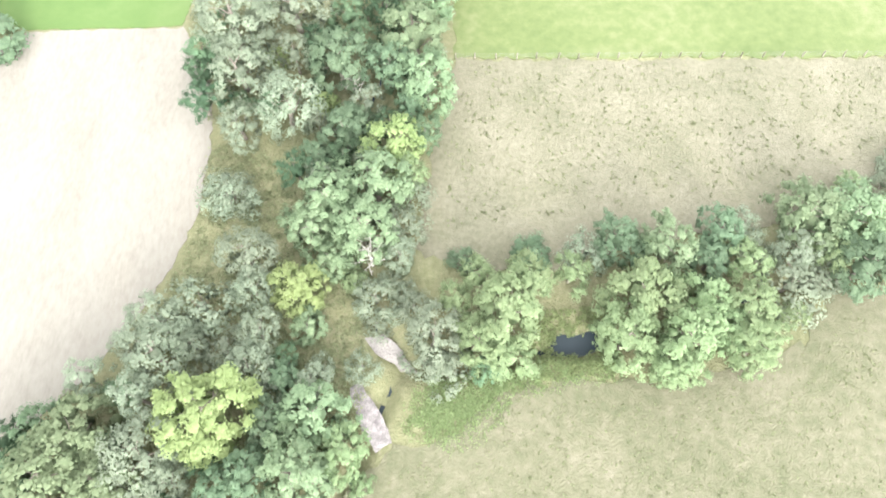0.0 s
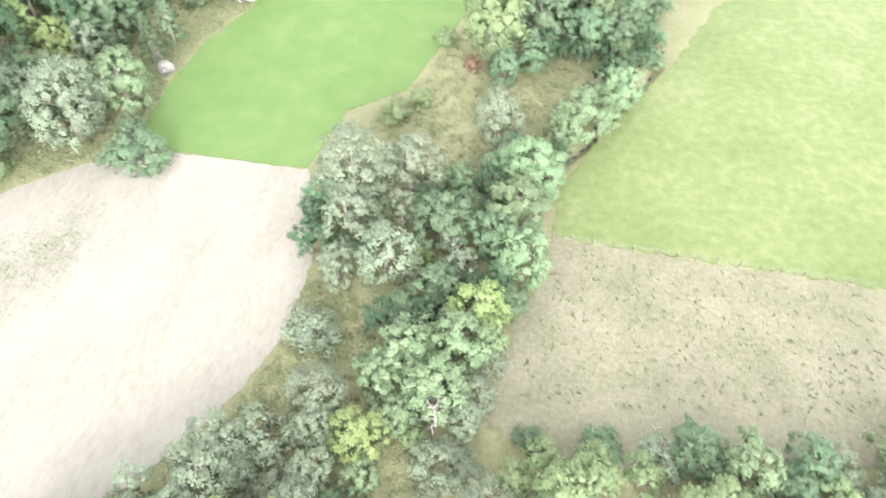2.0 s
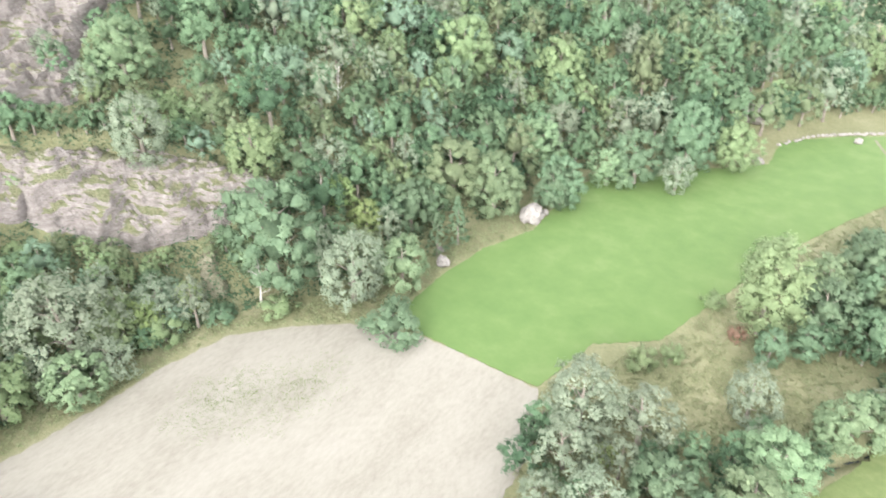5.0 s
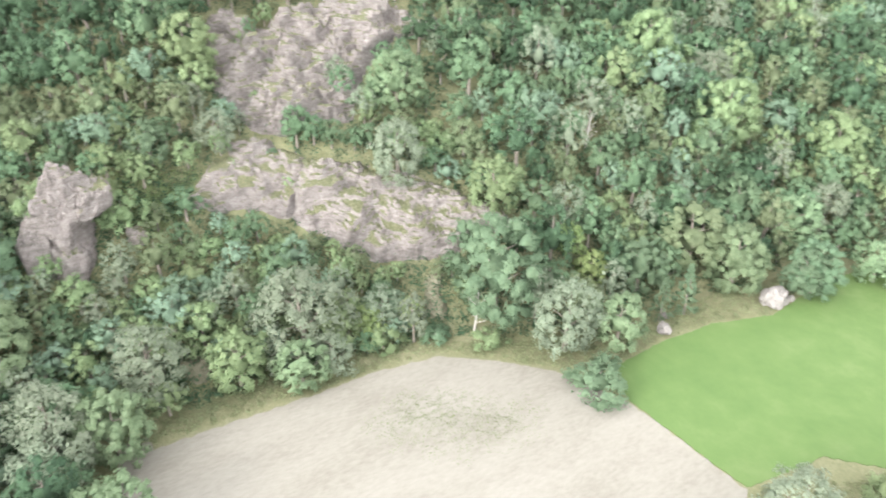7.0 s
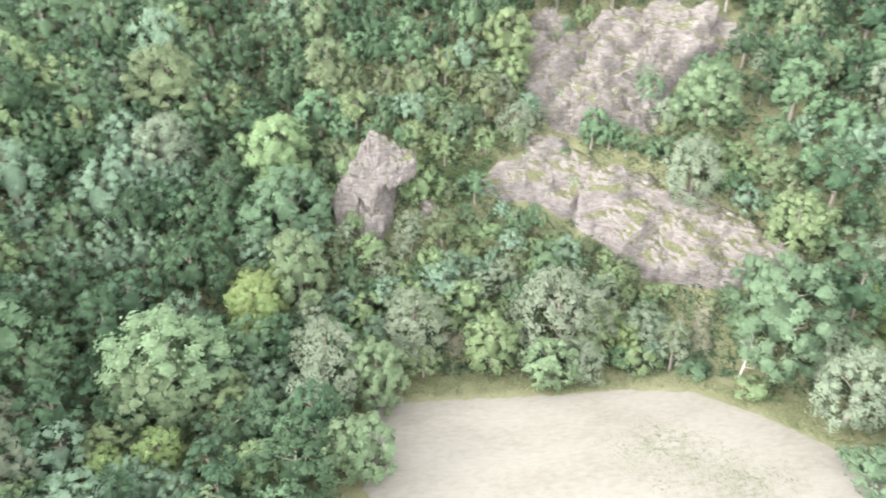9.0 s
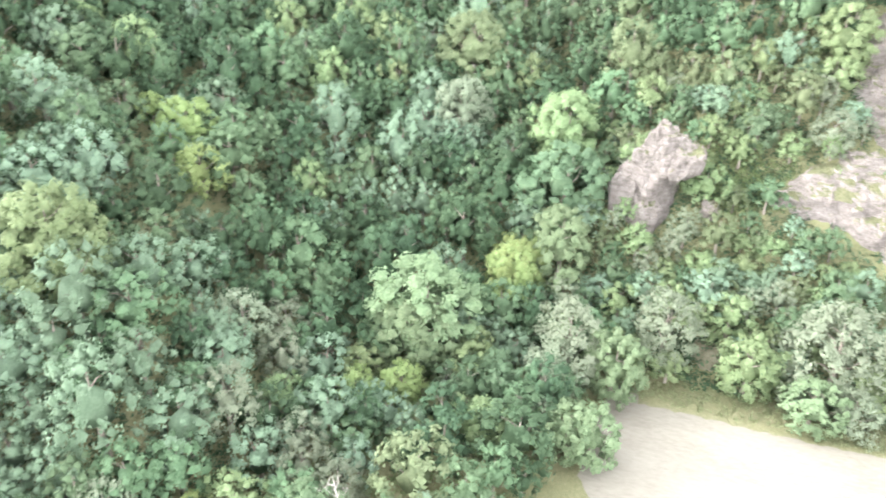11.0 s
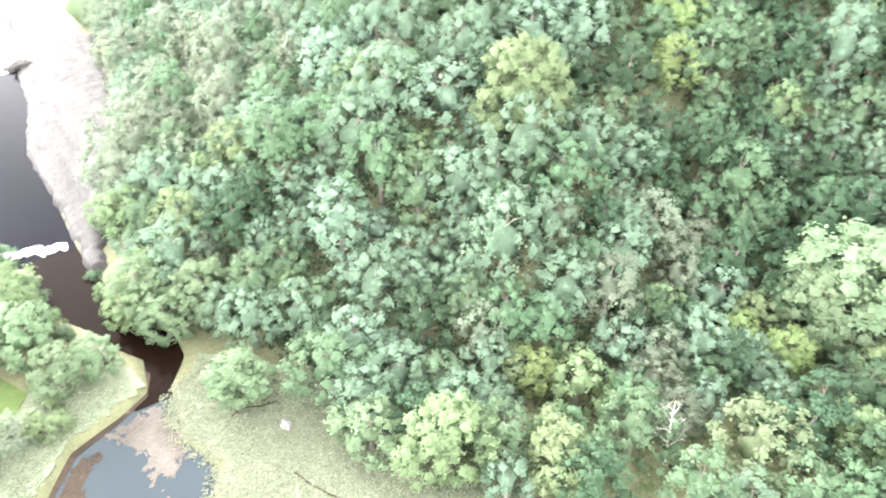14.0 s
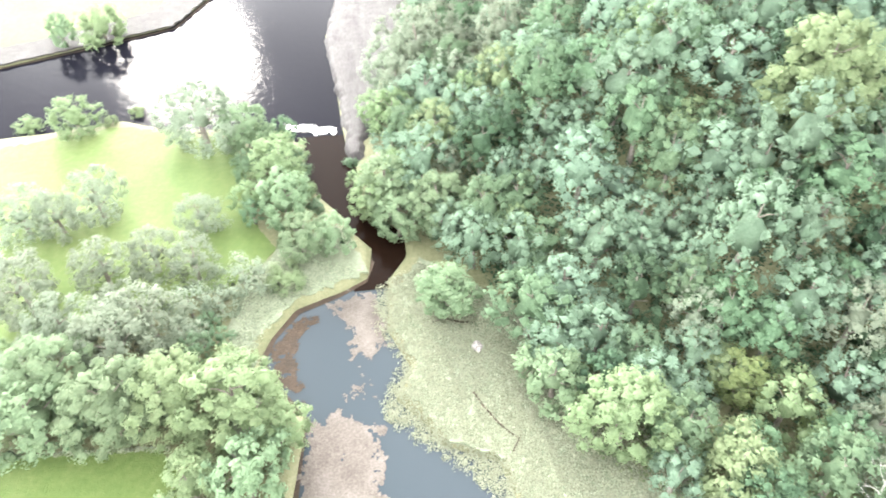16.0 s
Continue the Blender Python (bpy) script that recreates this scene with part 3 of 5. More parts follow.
# ---- rock on the hillside and by the river ----
def rock(name, colours, grass, strike, levels=(0.62, 0.9)):
    """Bedded rock, streaked along its strike, with grass where the ledges are level."""
    m = material(name, colours, (0.5, 2.6), bump=1.0, bump_scale=2.2, stretch=(1, 1, 2.6), turn=strike, depth=0.9)
    n, l = m.node_tree.nodes, m.node_tree.links
    b = n["Principled BSDF"]
    bare = b.inputs["Base Color"].links[0].from_socket
    geo = n.new("ShaderNodeNewGeometry")
    split = n.new("ShaderNodeSeparateXYZ")
    l.new(geo.outputs["Normal"], split.inputs[0])
    patch = n.new("ShaderNodeTexNoise")
    patch.inputs["Scale"].default_value, patch.inputs["Detail"].default_value = 0.22, 6
    l.new(geo.outputs["Position"], patch.inputs["Vector"])
    lift = n.new("ShaderNodeMath")
    lift.operation = "MULTIPLY_ADD"
    lift.inputs[1].default_value = 1.5
    l.new(patch.outputs["Fac"], lift.inputs[0])
    l.new(split.outputs["Z"], lift.inputs[2])
    cover = n.new("ShaderNodeMapRange")
    cover.inputs["From Min"].default_value, cover.inputs["From Max"].default_value = levels[0] + 0.75, levels[1] + 0.75
    l.new(lift.outputs[0], cover.inputs["Value"])
    tuft = n.new("ShaderNodeTexNoise")
    tuft.inputs["Scale"].default_value, tuft.inputs["Detail"].default_value = 1.6, 6
    l.new(geo.outputs["Position"], tuft.inputs["Vector"])
    turf = n.new("ShaderNodeValToRGB")
    for k, c in enumerate(grass):
        turf.color_ramp.elements[k].position, turf.color_ramp.elements[k].color = 0.36 + 0.28 * k, (*c, 1)
    l.new(tuft.outputs["Fac"], turf.inputs[0])
    mix = n.new("ShaderNodeMix")
    mix.data_type = "RGBA"
    l.new(cover.outputs[0], mix.inputs["Factor"])
    l.new(bare, mix.inputs["A"])
    l.new(turf.outputs[0], mix.inputs["B"])
    l.new(mix.outputs["Result"], b.inputs["Base Color"])
    return m


M_CLIFF = rock("bedded_cliff_rock", ((0.09, 0.078, 0.073), (0.152, 0.133, 0.126), (0.21, 0.19, 0.182), (0.31, 0.292, 0.284)), ((0.075, 0.088, 0.042), (0.135, 0.13, 0.078)), 0.5, (0.66, 0.84))


def outcrop(name, ring, rise, mat, label, step=0.55, ledge=1.3, push=0.5, rough=1.0, seed=0, cut=0.3):
    """Bedrock that stands out of the slope, broken into ledges."""
    xs = np.arange(min(p[0] for p in ring) - 3, max(p[0] for p in ring) + 3, step)
    ys = np.arange(min(p[1] for p in ring) - 3, max(p[1] for p in ring) + 3, step)
    gx, gy = np.meshgrid(xs, ys)
    base = height(gx, gy)
    wob = np.array([noise.fractal(Vector((a * 0.16, b * 0.16, c * 0.2 + seed)), 1.0, 2.1, 3) for a, b, c in zip(gx.ravel(), gy.ravel(), base.ravel())]).reshape(gx.shape)
    fine = np.array([noise.hetero_terrain(Vector((a * 0.3, b * 0.3, c * 0.5 + seed)), 0.8, 2.1, 4, 0.6) for a, b, c in zip(gx.ravel(), gy.ravel(), base.ravel())]).reshape(gx.shape)
    d = depth_in(gx, gy, ring) + 1.6 * wob
    mask = smooth(-1.2, 3.5, d)
    block = np.array([noise.cell(Vector((a * 0.17 + 0.1 * c, b * 0.14, c * 0.3 + seed))) + 0.45 * noise.cell(Vector((a * 0.42, b * 0.36 + 0.2 * c, c * 0.7 + seed))) for a, b, c in zip(gx.ravel(), gy.ravel(), base.ravel())]).reshape(gx.shape)
    up = (rise + rough * (1.3 * wob + 0.3 * (fine - 0.8) + 0.22 * block)) * mask - 1.3 * (1 - mask)
    z = base + up * 0.75
    z = z + mask * cut * (np.round(z / ledge + 1.6 * wob + 0.05 * gy) * ledge - (z + 1.6 * wob * ledge + 0.05 * gy * ledge))
    gxx, gyy = np.gradient(base, step)[1], np.gradient(base, step)[0]
    q = np.maximum(np.hypot(gxx, gyy), 0.3)
    x2, y2 = gx - gxx / q * up * push * mask, gy - gyy / q * up * push * mask
    w = len(xs)
    keep = (mask > 0.02)
    i = (np.arange(len(ys) - 1)[:, None] * w + np.arange(w - 1)).ravel()
    faces = np.stack([i, i + 1, i + 1 + w, i + w], 1)
    faces = faces[keep.ravel()[faces].any(1)]
    me = mesh_of(name, np.stack([x2.ravel(), y2.ravel(), z.ravel()], 1).tolist(), faces.tolist(), mat)
    bm = bmesh.new()
    bm.from_mesh(me)
    bmesh.ops.delete(bm, geom=[v for v in bm.verts if not v.link_faces], context="VERTS")
    bm.to_mesh(me)
    bm.free()
    return tagged(new(name, me), label, "rock", kind="structure")


CLIFF = [(-194, 45.6), (-178, 39), (-170, 41), (-162.6, 44), (-160, 52), (-158, 60), (-155, 65.5), (-159, 71), (-166, 76), (-171, 83), (-176, 92), (-171, 106), (-176, 108), (-184, 98), (-192, 86), (-194, 72), (-192, 60)]
SHELF = [(-154, 48), (-150, 63), (-140, 78), (-129, 89), (-120, 96), (-120, 85), (-123, 73), (-129, 60), (-134, 54), (-140, 46)]
STEP = [(-149, 21), (-156, 29), (-161, 38), (-162, 48), (-154, 53), (-150, 56), (-145, 50), (-142, 45), (-146, 40), (-148, 31)]
STRIP = [(-29, -166), (-27, -170), (-36, -198), (-44, -222), (-48, -220), (-40, -194), (-33, -172)]
SLAB = [(6, -218), (8, -264), (-24, -262), (-19, -212), (-14, -182), (-7, -160), (-5, -146), (-1, -128), (4.6, -124), (6.4, -147), (9.6, -187)]
outcrop("rock_cliff", CLIFF, 3.4, M_CLIFF, "pinkish-grey broken cliff with grassy ledges", step=0.5, ledge=2.6, rough=3.2, seed=1, cut=0.4, push=0.6)
outcrop("rock_shelf", SHELF, 3.0, M_CLIFF, "pale rubbly rock shelf with a grassy rim", step=0.5, ledge=1.9, rough=1.5, seed=2, cut=0.4, push=0.6)
outcrop("rock_step", STEP, 2.2, M_CLIFF, "grassy rock step below the cliff", step=0.5, ledge=1.7, rough=1.4, seed=3, cut=0.4, push=0.6)
outcrop("rock_slab", SLAB, 1.2, M_SLAB, "smooth pale bedrock slab sloping into the river", ledge=3.0, rough=0.22, seed=4, cut=0.0)
outcrop("rock_scree", [(-125, 67), (-121, 75), (-110, 69), (-113, 63)], 0.5, M_DRY, "brownish scree at the foot of the hill", rough=0.7, seed=5)
outcrop("rock_debris", [(-125, 11), (-125, 21), (-116, 18), (-116, 11)], 0.5, M_DRY, "brownish stony bank at the wood's edge", rough=0.7, seed=6)
outcrop("rock_patch", [(-117, -88), (-112, -81), (-107, -85), (-110, -92)], 0.9, M_CLIFF, "pale rock showing among the trees", rough=0.8, seed=7)
outcrop("rock_strip", STRIP, 0.5, M_SLAB, "pale bare strip running up through the wood", rough=0.3, seed=9)
outcrop("rock_gully", [(-126, -138), (-120, -130), (-113, -134), (-118, -144)], 0.9, M_CLIFF, "grey rock gully among the trees", rough=0.8, seed=8)


def boulder(x, y, size, label, seed, detail=4, mat=None, sink=0.25, name="boulder", rough=0.35):
    bm = bmesh.new()
    bmesh.ops.create_icosphere(bm, subdivisions=detail, radius=1)
    for v in bm.verts:
        p = v.co.copy()
        k = 1 + rough * noise.fractal(p * 1.3 + Vector((seed, 0, 0)), 0.9, 2.0, 5)
        cut = noise.cell(p * 2.1 + Vector((0, seed, 0)))
        v.co = p * (k - 0.12 * cut)
        v.co.x, v.co.y, v.co.z = v.co.x * size[0], v.co.y * size[1], v.co.z * size[2]
    me = bpy.data.meshes.new(name)
    bm.to_mesh(me)
    bm.free()
    me.materials.append(mat or M_STONE)
    ob = tagged(new(name, me), label, "boulder")
    ob.matrix_basis = pose(x, y, float(height(x, y)) + size[2] * (1 - sink) * 0.8, 0, 0, seed * 57)
    return ob


def lump(seed, centre, size, extra=(), fine=4):
    """An angular block: a ball cut flat by many planes and roughened."""
    rnd = random.Random(seed)
    planes = [(Vector((rnd.gauss(0, 1), rnd.gauss(0, 1), rnd.gauss(0, 0.8))).normalized(), rnd.uniform(0.74, 0.98)) for _ in range(16)]
    planes += [(Vector(n).normalized(), d) for n, d in extra]
    ball, tris = ico(fine)
    out = []
    for q in ball:
        p = Vector(q)
        r = min([1.12] + [d / p.dot(n) for n, d in planes if p.dot(n) > 0.05])
        k = r * (1 + 0.10 * noise.fractal(p * 2.2 + Vector((seed, 0, 0)), 0.8, 2.1, 5) - 0.07 * noise.cell(p * 3.7) - 0.04 * noise.cell(p * 8.3))
        out.append(tuple(Vector((p.x * size[0], p.y * size[1], p.z * size[2])) * k + Vector(centre)))
    return out, [tuple(t) for t in tris]


def crag(x, y, z):
    """A top-heavy rock tower in three blocks, with an overhang on one side."""
    ob = tagged(new("crag"), "tall overhanging grey crag standing among trees", "rock")
    for name, block in (("tower", lump(3, (0, -1.2, 4.6), (5.0, 6.2, 9.6), (((0.2, 0.8, -0.6), 0.42), ((0.95, -0.1, 0.2), 0.66), ((-0.1, -0.75, 0.6), 0.66), ((0.5, -0.6, -0.6), 0.7)), 5)),
                        ("side_block", lump(8, (0.8, -6.0, 0.4), (3.4, 3.2, 7.6), (((0.9, -0.2, 0.25), 0.6), ((0, -0.6, 0.8), 0.66)))),
                        ("brow", lump(31, (1.0, 3.8, 6.2), (3.8, 3.0, 5.0), (((0.3, 0.3, -0.9), 0.4), ((0.9, 0.2, 0.1), 0.7)))),
                        ("foot_block", lump(14, (2.0, -1.6, -6.4), (3.4, 4.6, 7.6), (((0.9, 0.3, 0.2), 0.6), ((0.3, 0.9, -0.3), 0.5)))),
                        ("back_block", lump(21, (-2.8, -1.0, -3.0), (3.6, 5.0, 10.0)))):
        part(name, mesh_of(name, block[0], block[1], M_CLIFF), ob)
    ob.matrix_basis = pose(x, y, z, 0, 0, -8) @ Matrix.Scale(1.16, 4)
    return ob


crag(-146.0, 2.0, 24.5)
plant("scrub", -145.6, -5.4, 2.3, "bushes on the rocks", sink=float(height(-145.6, -5.4)) - 32.0)
plant("scrub", -147.0, -2.6, 1.7, "bushes on the rocks", sink=float(height(-147.0, -2.6)) - 34.2)
boulder(-146, 13, (2.0, 2.4, 2.0), "rounded grey boulder beside the crag", 5, mat=M_CLIFF)
STONES = [(-78.4, 139.5, 3.6), (-83.6, 108.6, 1.9), (-42, 211, 1.7), (-21, 246, 1.6), (-52, 236, 4.6), (2, 256, 2.2), (5, 260, 1.6), (7, 291, 3.0), (10, 286, 2.4), (-7, 273, 3.2), (-15.5, -71.5, 1.0), (35, 177, 2.0), (37.5, 178, 1.5), (-77, 144, 1.2), (-87.5, 113, 1.0), (13, -142, 1.2), (18, -144.5, 1.0), (9, -139, 0.9)]
for i, (x, y, r) in enumerate(STONES):
    tagged(boulder(x, y, (r, r * 0.8, r * 0.7), "pale weathered boulder lying in the grass", 11 + i, 3), group="boulders at the edge of the fields")
for i in range(26):
    t = i / 25
    x, y = np.interp(t, (0, 0.3, 1), (-40.5, -33, -15)), np.interp(t, (0, 0.3, 1), (229, 244, 260))
    tagged(boulder(float(x) + pick.uniform(-0.4, 0.4), float(y) + pick.uniform(-0.4, 0.4), (0.75, 0.55, 0.5), "pale field stone in a rough wall", 60 + i, 2, name="wall_stone"), group="stones of the field wall")

WOOD_FLOOR = FOOT[2:-2] + [(-60, -240), (-190, -140), (-215, 0), (-215, 110), (-190, 170), (-120, 260)]
WOOD = FOOT[:-3] + [(-22, -256), (-60, -246), (-95, -212), (-114, -178), (-132, -168), (-150, -150), (-184, -134), (-216, -110), (-236, -70), (-236, -30), (-228, 4), (-220, 36), (-218, 72), (-212, 106), (-216, 152), (-206, 206), (-170, 232), (-150, 262), (-120, 310), (-60, 350)]
FLATWOOD = [(-112, -6), (-90, -9), (-74, -12), (-60, -22), (-44, -36), (-32, -46), (-27, -56), (-24, -68), (-24, -80), (-32, -70), (-42, -58), (-54, -50), (-70, -48), (-92, -50), (-112, -42), (-117, -20)]

# ---- gravel, weed and foam ----
field("gravel_bar", [(-10.5, 30.5), (-8, 31), (-5.5, 29), (-3.6, 26), (-5.5, 26.3), (-8, 27.6)], 0.06, M_STONE, "pale gravel bar beside the stream", 0.3, 21)
field("gravel_bed", [(-12.4, 24), (-10.5, 24.4), (-8, 20), (-6.6, 17), (-8.4, 15.6), (-10.6, 18)], 0.07, M_GRAVEL, "purplish-grey gravel bed of the stream", 0.3, 22)
patchwork("pondweed", [(8, -85), (4, -87.5), (0, -87), (-1, -79), (1.5, -73), (5, -73), (4.4, -78), (6, -81)], -0.91, 0.22, -0.05, M_WEED, "brown floating pondweed on the pond", 23, 0.4, 1.6)
patchwork("pondweed", [(12.4, -61), (7, -63), (2, -59.5), (1.6, -48), (2, -40), (12, -40), (13.5, -48), (12, -55)], -0.91, 0.24, 0.0, M_WEED, "pale brown floating pondweed mat near the bank", 24, 0.35, 2.2)
patchwork("pondweed", [(2, -73), (-3, -72), (-3, -79), (1, -86), (5, -70), (9, -66), (5, -62), (0, -64)], -0.925, 0.22, -0.95, M_WEED, "scattered specks of floating pondweed", 29, 0.9, 3.0)
patchwork("pondweed", [(14, -84), (19, -77), (18, -70), (12, -64), (13, -70), (13, -78), (8, -84)], -0.92, 0.22, -0.6, M_MUD, "dark brown weed along the pond edge", 28, 0.5, 1.3)
patchwork("foam", [(20, -143.5), (14, -141.5), (9, -139), (5, -139.5), (5.5, -142.5), (11, -144.5), (17, -146)], -0.86, 0.28, -0.35, M_FOAM, "white broken water over the river sill", 25, 0.7, 1.4, "water")
patchwork("foam", [(40, -300), (33, -262), (24, -255), (12, -251), (3, -242), (-2, -262), (6, -300)], -0.86, 0.4, 0.1, M_FOAM, "white rapids foaming over a rock ledge", 45, 0.16, 5.0, "water")
for i, (x, y, r) in enumerate(((2.6, -244, 2.6), (5.5, -246, 1.8), (14, -262, 2.2), (24, -268, 1.6), (9, -272, 2.0), (30, -261, 1.3), (19, -254, 1.2))):
    tagged(boulder(x, y, (r, r * 1.2, r * 0.6), "dark wet boulder in the rapids", 120 + i, 3, M_SLAB, sink=-1.4 if r < 1.5 else -0.6), group="boulders in the rapids")
pool("water_creek", [(-9, -88), (4, -88), (8, -108), (15, -120), (15, -139), (2, -139), (-3, -112), (-9, -104)], -0.91, water("peaty_creek_water", (0.007, 0.0038, 0.0025), 0.12, 0.1, 0.02), "red-brown peaty creek between the pond and the river")
field("bank_reeds", [(-3, -87), (-9, -94), (-20, -84), (-28, -74), (-28, -66), (-28, -58), (-33, -50), (-38, -42), (-38, -34), (-19, -34), (-18, -44), (-16.5, -51), (-8, -55.6), (-6.5, -59), (-3, -64), (-5.5, -70), (-2.6, -78)], 0.04, M_DRYGREEN, "pale yellow-green reed bank beside the pond", 0.6, 26)
field("bank_grass", [(1, -92), (7, -89.5), (15, -86), (19.5, -79.5), (22, -74), (18, -66), (15, -58), (22, -56), (27, -70), (24, -90), (18, -100), (8, -106), (5, -104)], 0.04, M_DRYGREEN, "pale grassy bank between pond and willows", 0.6, 27)


ribbon("ditch", [(-13.4, -63), (-14.6, -60), (-16.2, -57), (-17.6, -55), (-18.8, -54), (-17.4, -52)], 0.16, 0.16, M_MUD, "narrow dark ditch in the reed bank")
ribbon("ditch", [(-9, -78), (-11, -78.6), (-13.5, -77.4), (-16, -77)], 0.16, 0.16, M_MUD, "narrow dark ditch in the reed bank")
field("pasture_corner", [(-13.4, 258.6), (1, 220), (3, 215), (10, 226), (6, 248), (10, 264), (24, 262), (40, 262), (36, 300), (10, 284), (-4, 276)], 0.05, M_MEADOW, "yellow-green grass beyond the field track", 0.5, 41)
ribbon("track", [(30.4, 178.4), (36, 180), (46, 184), (58, 190), (70, 198)], 1.0, 0.08, M_SHORE, "grey farm track leading from the footbridge")
ribbon("track", [(-17, 252), (-11.4, 240), (-5, 228), (0.4, 218.6)], 0.5, 0.07, M_DRY, "worn pale track along the field edge")


def leafy(name, ring, count, wide, tall, leaves, size, mat, label, seed, fade=1.0, holes=()):
    """Low domes of loose leaves, scattered over a ring of ground."""
    g = np.random.default_rng(seed)
    xs, ys = [p[0] for p in ring], [p[1] for p in ring]
    p = np.stack([g.uniform(min(xs), max(xs), count * 4), g.uniform(min(ys), max(ys), count * 4)], 1)
    p = p[depth_in(p[:, 0], p[:, 1], ring) > g.uniform(0, 1, len(p)) * fade][:count]
    for hole in holes:
        p = p[depth_in(p[:, 0], p[:, 1], hole) < 0.3]
    n = len(p)
    d = g.normal(size=(n, leaves, 3))
    d /= np.linalg.norm(d, axis=2)[:, :, None]
    d[:, :, 2] = np.abs(d[:, :, 2])
    at = d * (g.uniform(0.55, 1.3, (n, 1, 1)) * np.array([wide, wide, tall])) * g.uniform(0.5, 1.0, (n, leaves, 1))
    at[:, :, :2] += p[:, None, :]
    at[:, :, 2] += np.maximum(height(at[:, :, 0], at[:, :, 1]), -0.93)
    nor = d * 0.6 + g.normal(size=d.shape) * 0.4 + np.array([0, 0, 0.7])
    nor /= np.linalg.norm(nor, axis=2)[:, :, None]
    e = np.cross(nor, g.normal(size=d.shape))
    e /= np.linalg.norm(e, axis=2)[:, :, None]
    e2 = np.cross(nor, e)
    s = size * g.uniform(0.6, 1.4, (n, leaves, 1))
    v = np.stack([at - e * s * 0.6, at + e * s * 0.6, at + e2 * s], 2).reshape(-1, 3)
    return tagged(new(name, mesh_of(name, v.tolist(), np.arange(len(v)).reshape(-1, 3).tolist(), mat)), label, "undergrowth", kind="stuff")


leafy("tussock_grass", [(3, 78), (0, 60), (0, 47), (27, 51), (52, 54), (75, 66), (110, 78), (74, 78)], 950, 0.3, 0.24, 16, 0.19, LEAVES["tuft"], "dark tussocks of coarse grass in dry pasture", 31)
leafy("regrowth", [(-99, 48), (-91, 62), (-80, 73), (-69, 66), (-73, 48), (-82, 38), (-93, 36)], 2000, 0.8, 0.12, 12, 0.17, LEAVES["faint"], "faint green regrowth on the mown field", 35, 9.0)
leafy("lush_grass", [(-5, 22), (-2, 26), (4, 26), (14, 28.5), (24, 28.5), (24, 24.5), (10, 22), (6, 16.5), (0, 14.8), (-6, 18)], 1500, 0.8, 0.2, 12, 0.2, LEAVES["lush"], "lush bright green grass along the stream bank", 36, 5.0)
leafy("tussock_grass", [(-10, 10), (1, 17), (7, 22), (31, 23), (49, 29), (58, 36), (64, 20), (60, 8)], 900, 0.3, 0.16, 12, 0.17, LEAVES["tuft"], "low tussocks of grazed grass", 32)
leafy("reeds", [(0, -89), (-9, -93), (-20, -83), (-28, -73), (-33, -64), (-38, -56), (-44, -46), (-40, -36), (-16, -36), (-13.4, -46), (-8, -52), (-3, -56), (1.6, -61), (0, -66), (-2.6, -71), (0.6, -78), (1, -84)], 7600, 0.8, 0.4, 15, 0.19, LEAVES["reed"], "pale reeds along the pond edge", 33, 2.0)
leafy("pool_edge_grass", [(11, 24.5), (11, 34), (16, 35), (24, 35), (25, 26), (18, 25)], 420, 0.7, 0.4, 12, 0.25, LEAVES["lush"], "bright grass overhanging the pool", 44, holes=[POOL])
leafy("rough_grass", [(-36, 48), (-37, 62), (-28, 62), (-14, 46), (-9, 36), (-10, 20), (-14, 8), (-45, 18), (-41, 32)], 2600, 0.8, 0.25, 10, 0.24, LEAVES["rough"], "rough tussocky grass between the stream and the mown field", 45)
leafy("rough_grass", [(-44, 88), (-36, 62), (-8, 96), (12, 128), (12, 150), (-2, 214), (-16, 180), (-30, 118)], 2600, 1.0, 0.35, 10, 0.3, LEAVES["rough"], "rough tussocky grass between the field and the stream", 46)
leafy("glade_grass", [(-160, 9), (-159, 31), (-149, 28), (-146, 14)], 800, 1.0, 0.2, 14, 0.3, LEAVES["lush"], "bright grass in a small glade by the crag", 47)
leafy("verge_grass", [(-109, 0), (-114, 10), (-114, 40), (-110, 62), (-98, 80), (-90, 98), (-92, 118), (-86, 142), (-84, 172), (-77, 171), (-77, 152), (-75, 135), (-80, 120), (-81, 105), (-80, 91), (-71, 85.5), (-85, 80), (-94, 72), (-103, 61), (-105, 34), (-106, 4)], 2400, 0.8, 0.35, 10, 0.26, LEAVES["rough"], "rough grass between the fields and the wood", 48)
leafy("bank_tussocks", [(1, -92), (15, -86), (21, -76), (18, -66), (26, -66), (24, -90), (18, -100)], 1300, 0.8, 0.35, 10, 0.26, LEAVES["reed"], "pale coarse grass along the pond bank", 34, 3.0)
leafy("field_margin", [(58, -61.6), (45, -60.7), (32, -59.8), (32, -59), (45, -59.9), (58, -60.8)], 260, 0.45, 0.3, 10, 0.2, LEAVES["reed"], "pale uncut grass along the meadow edge", 49, 0.3)

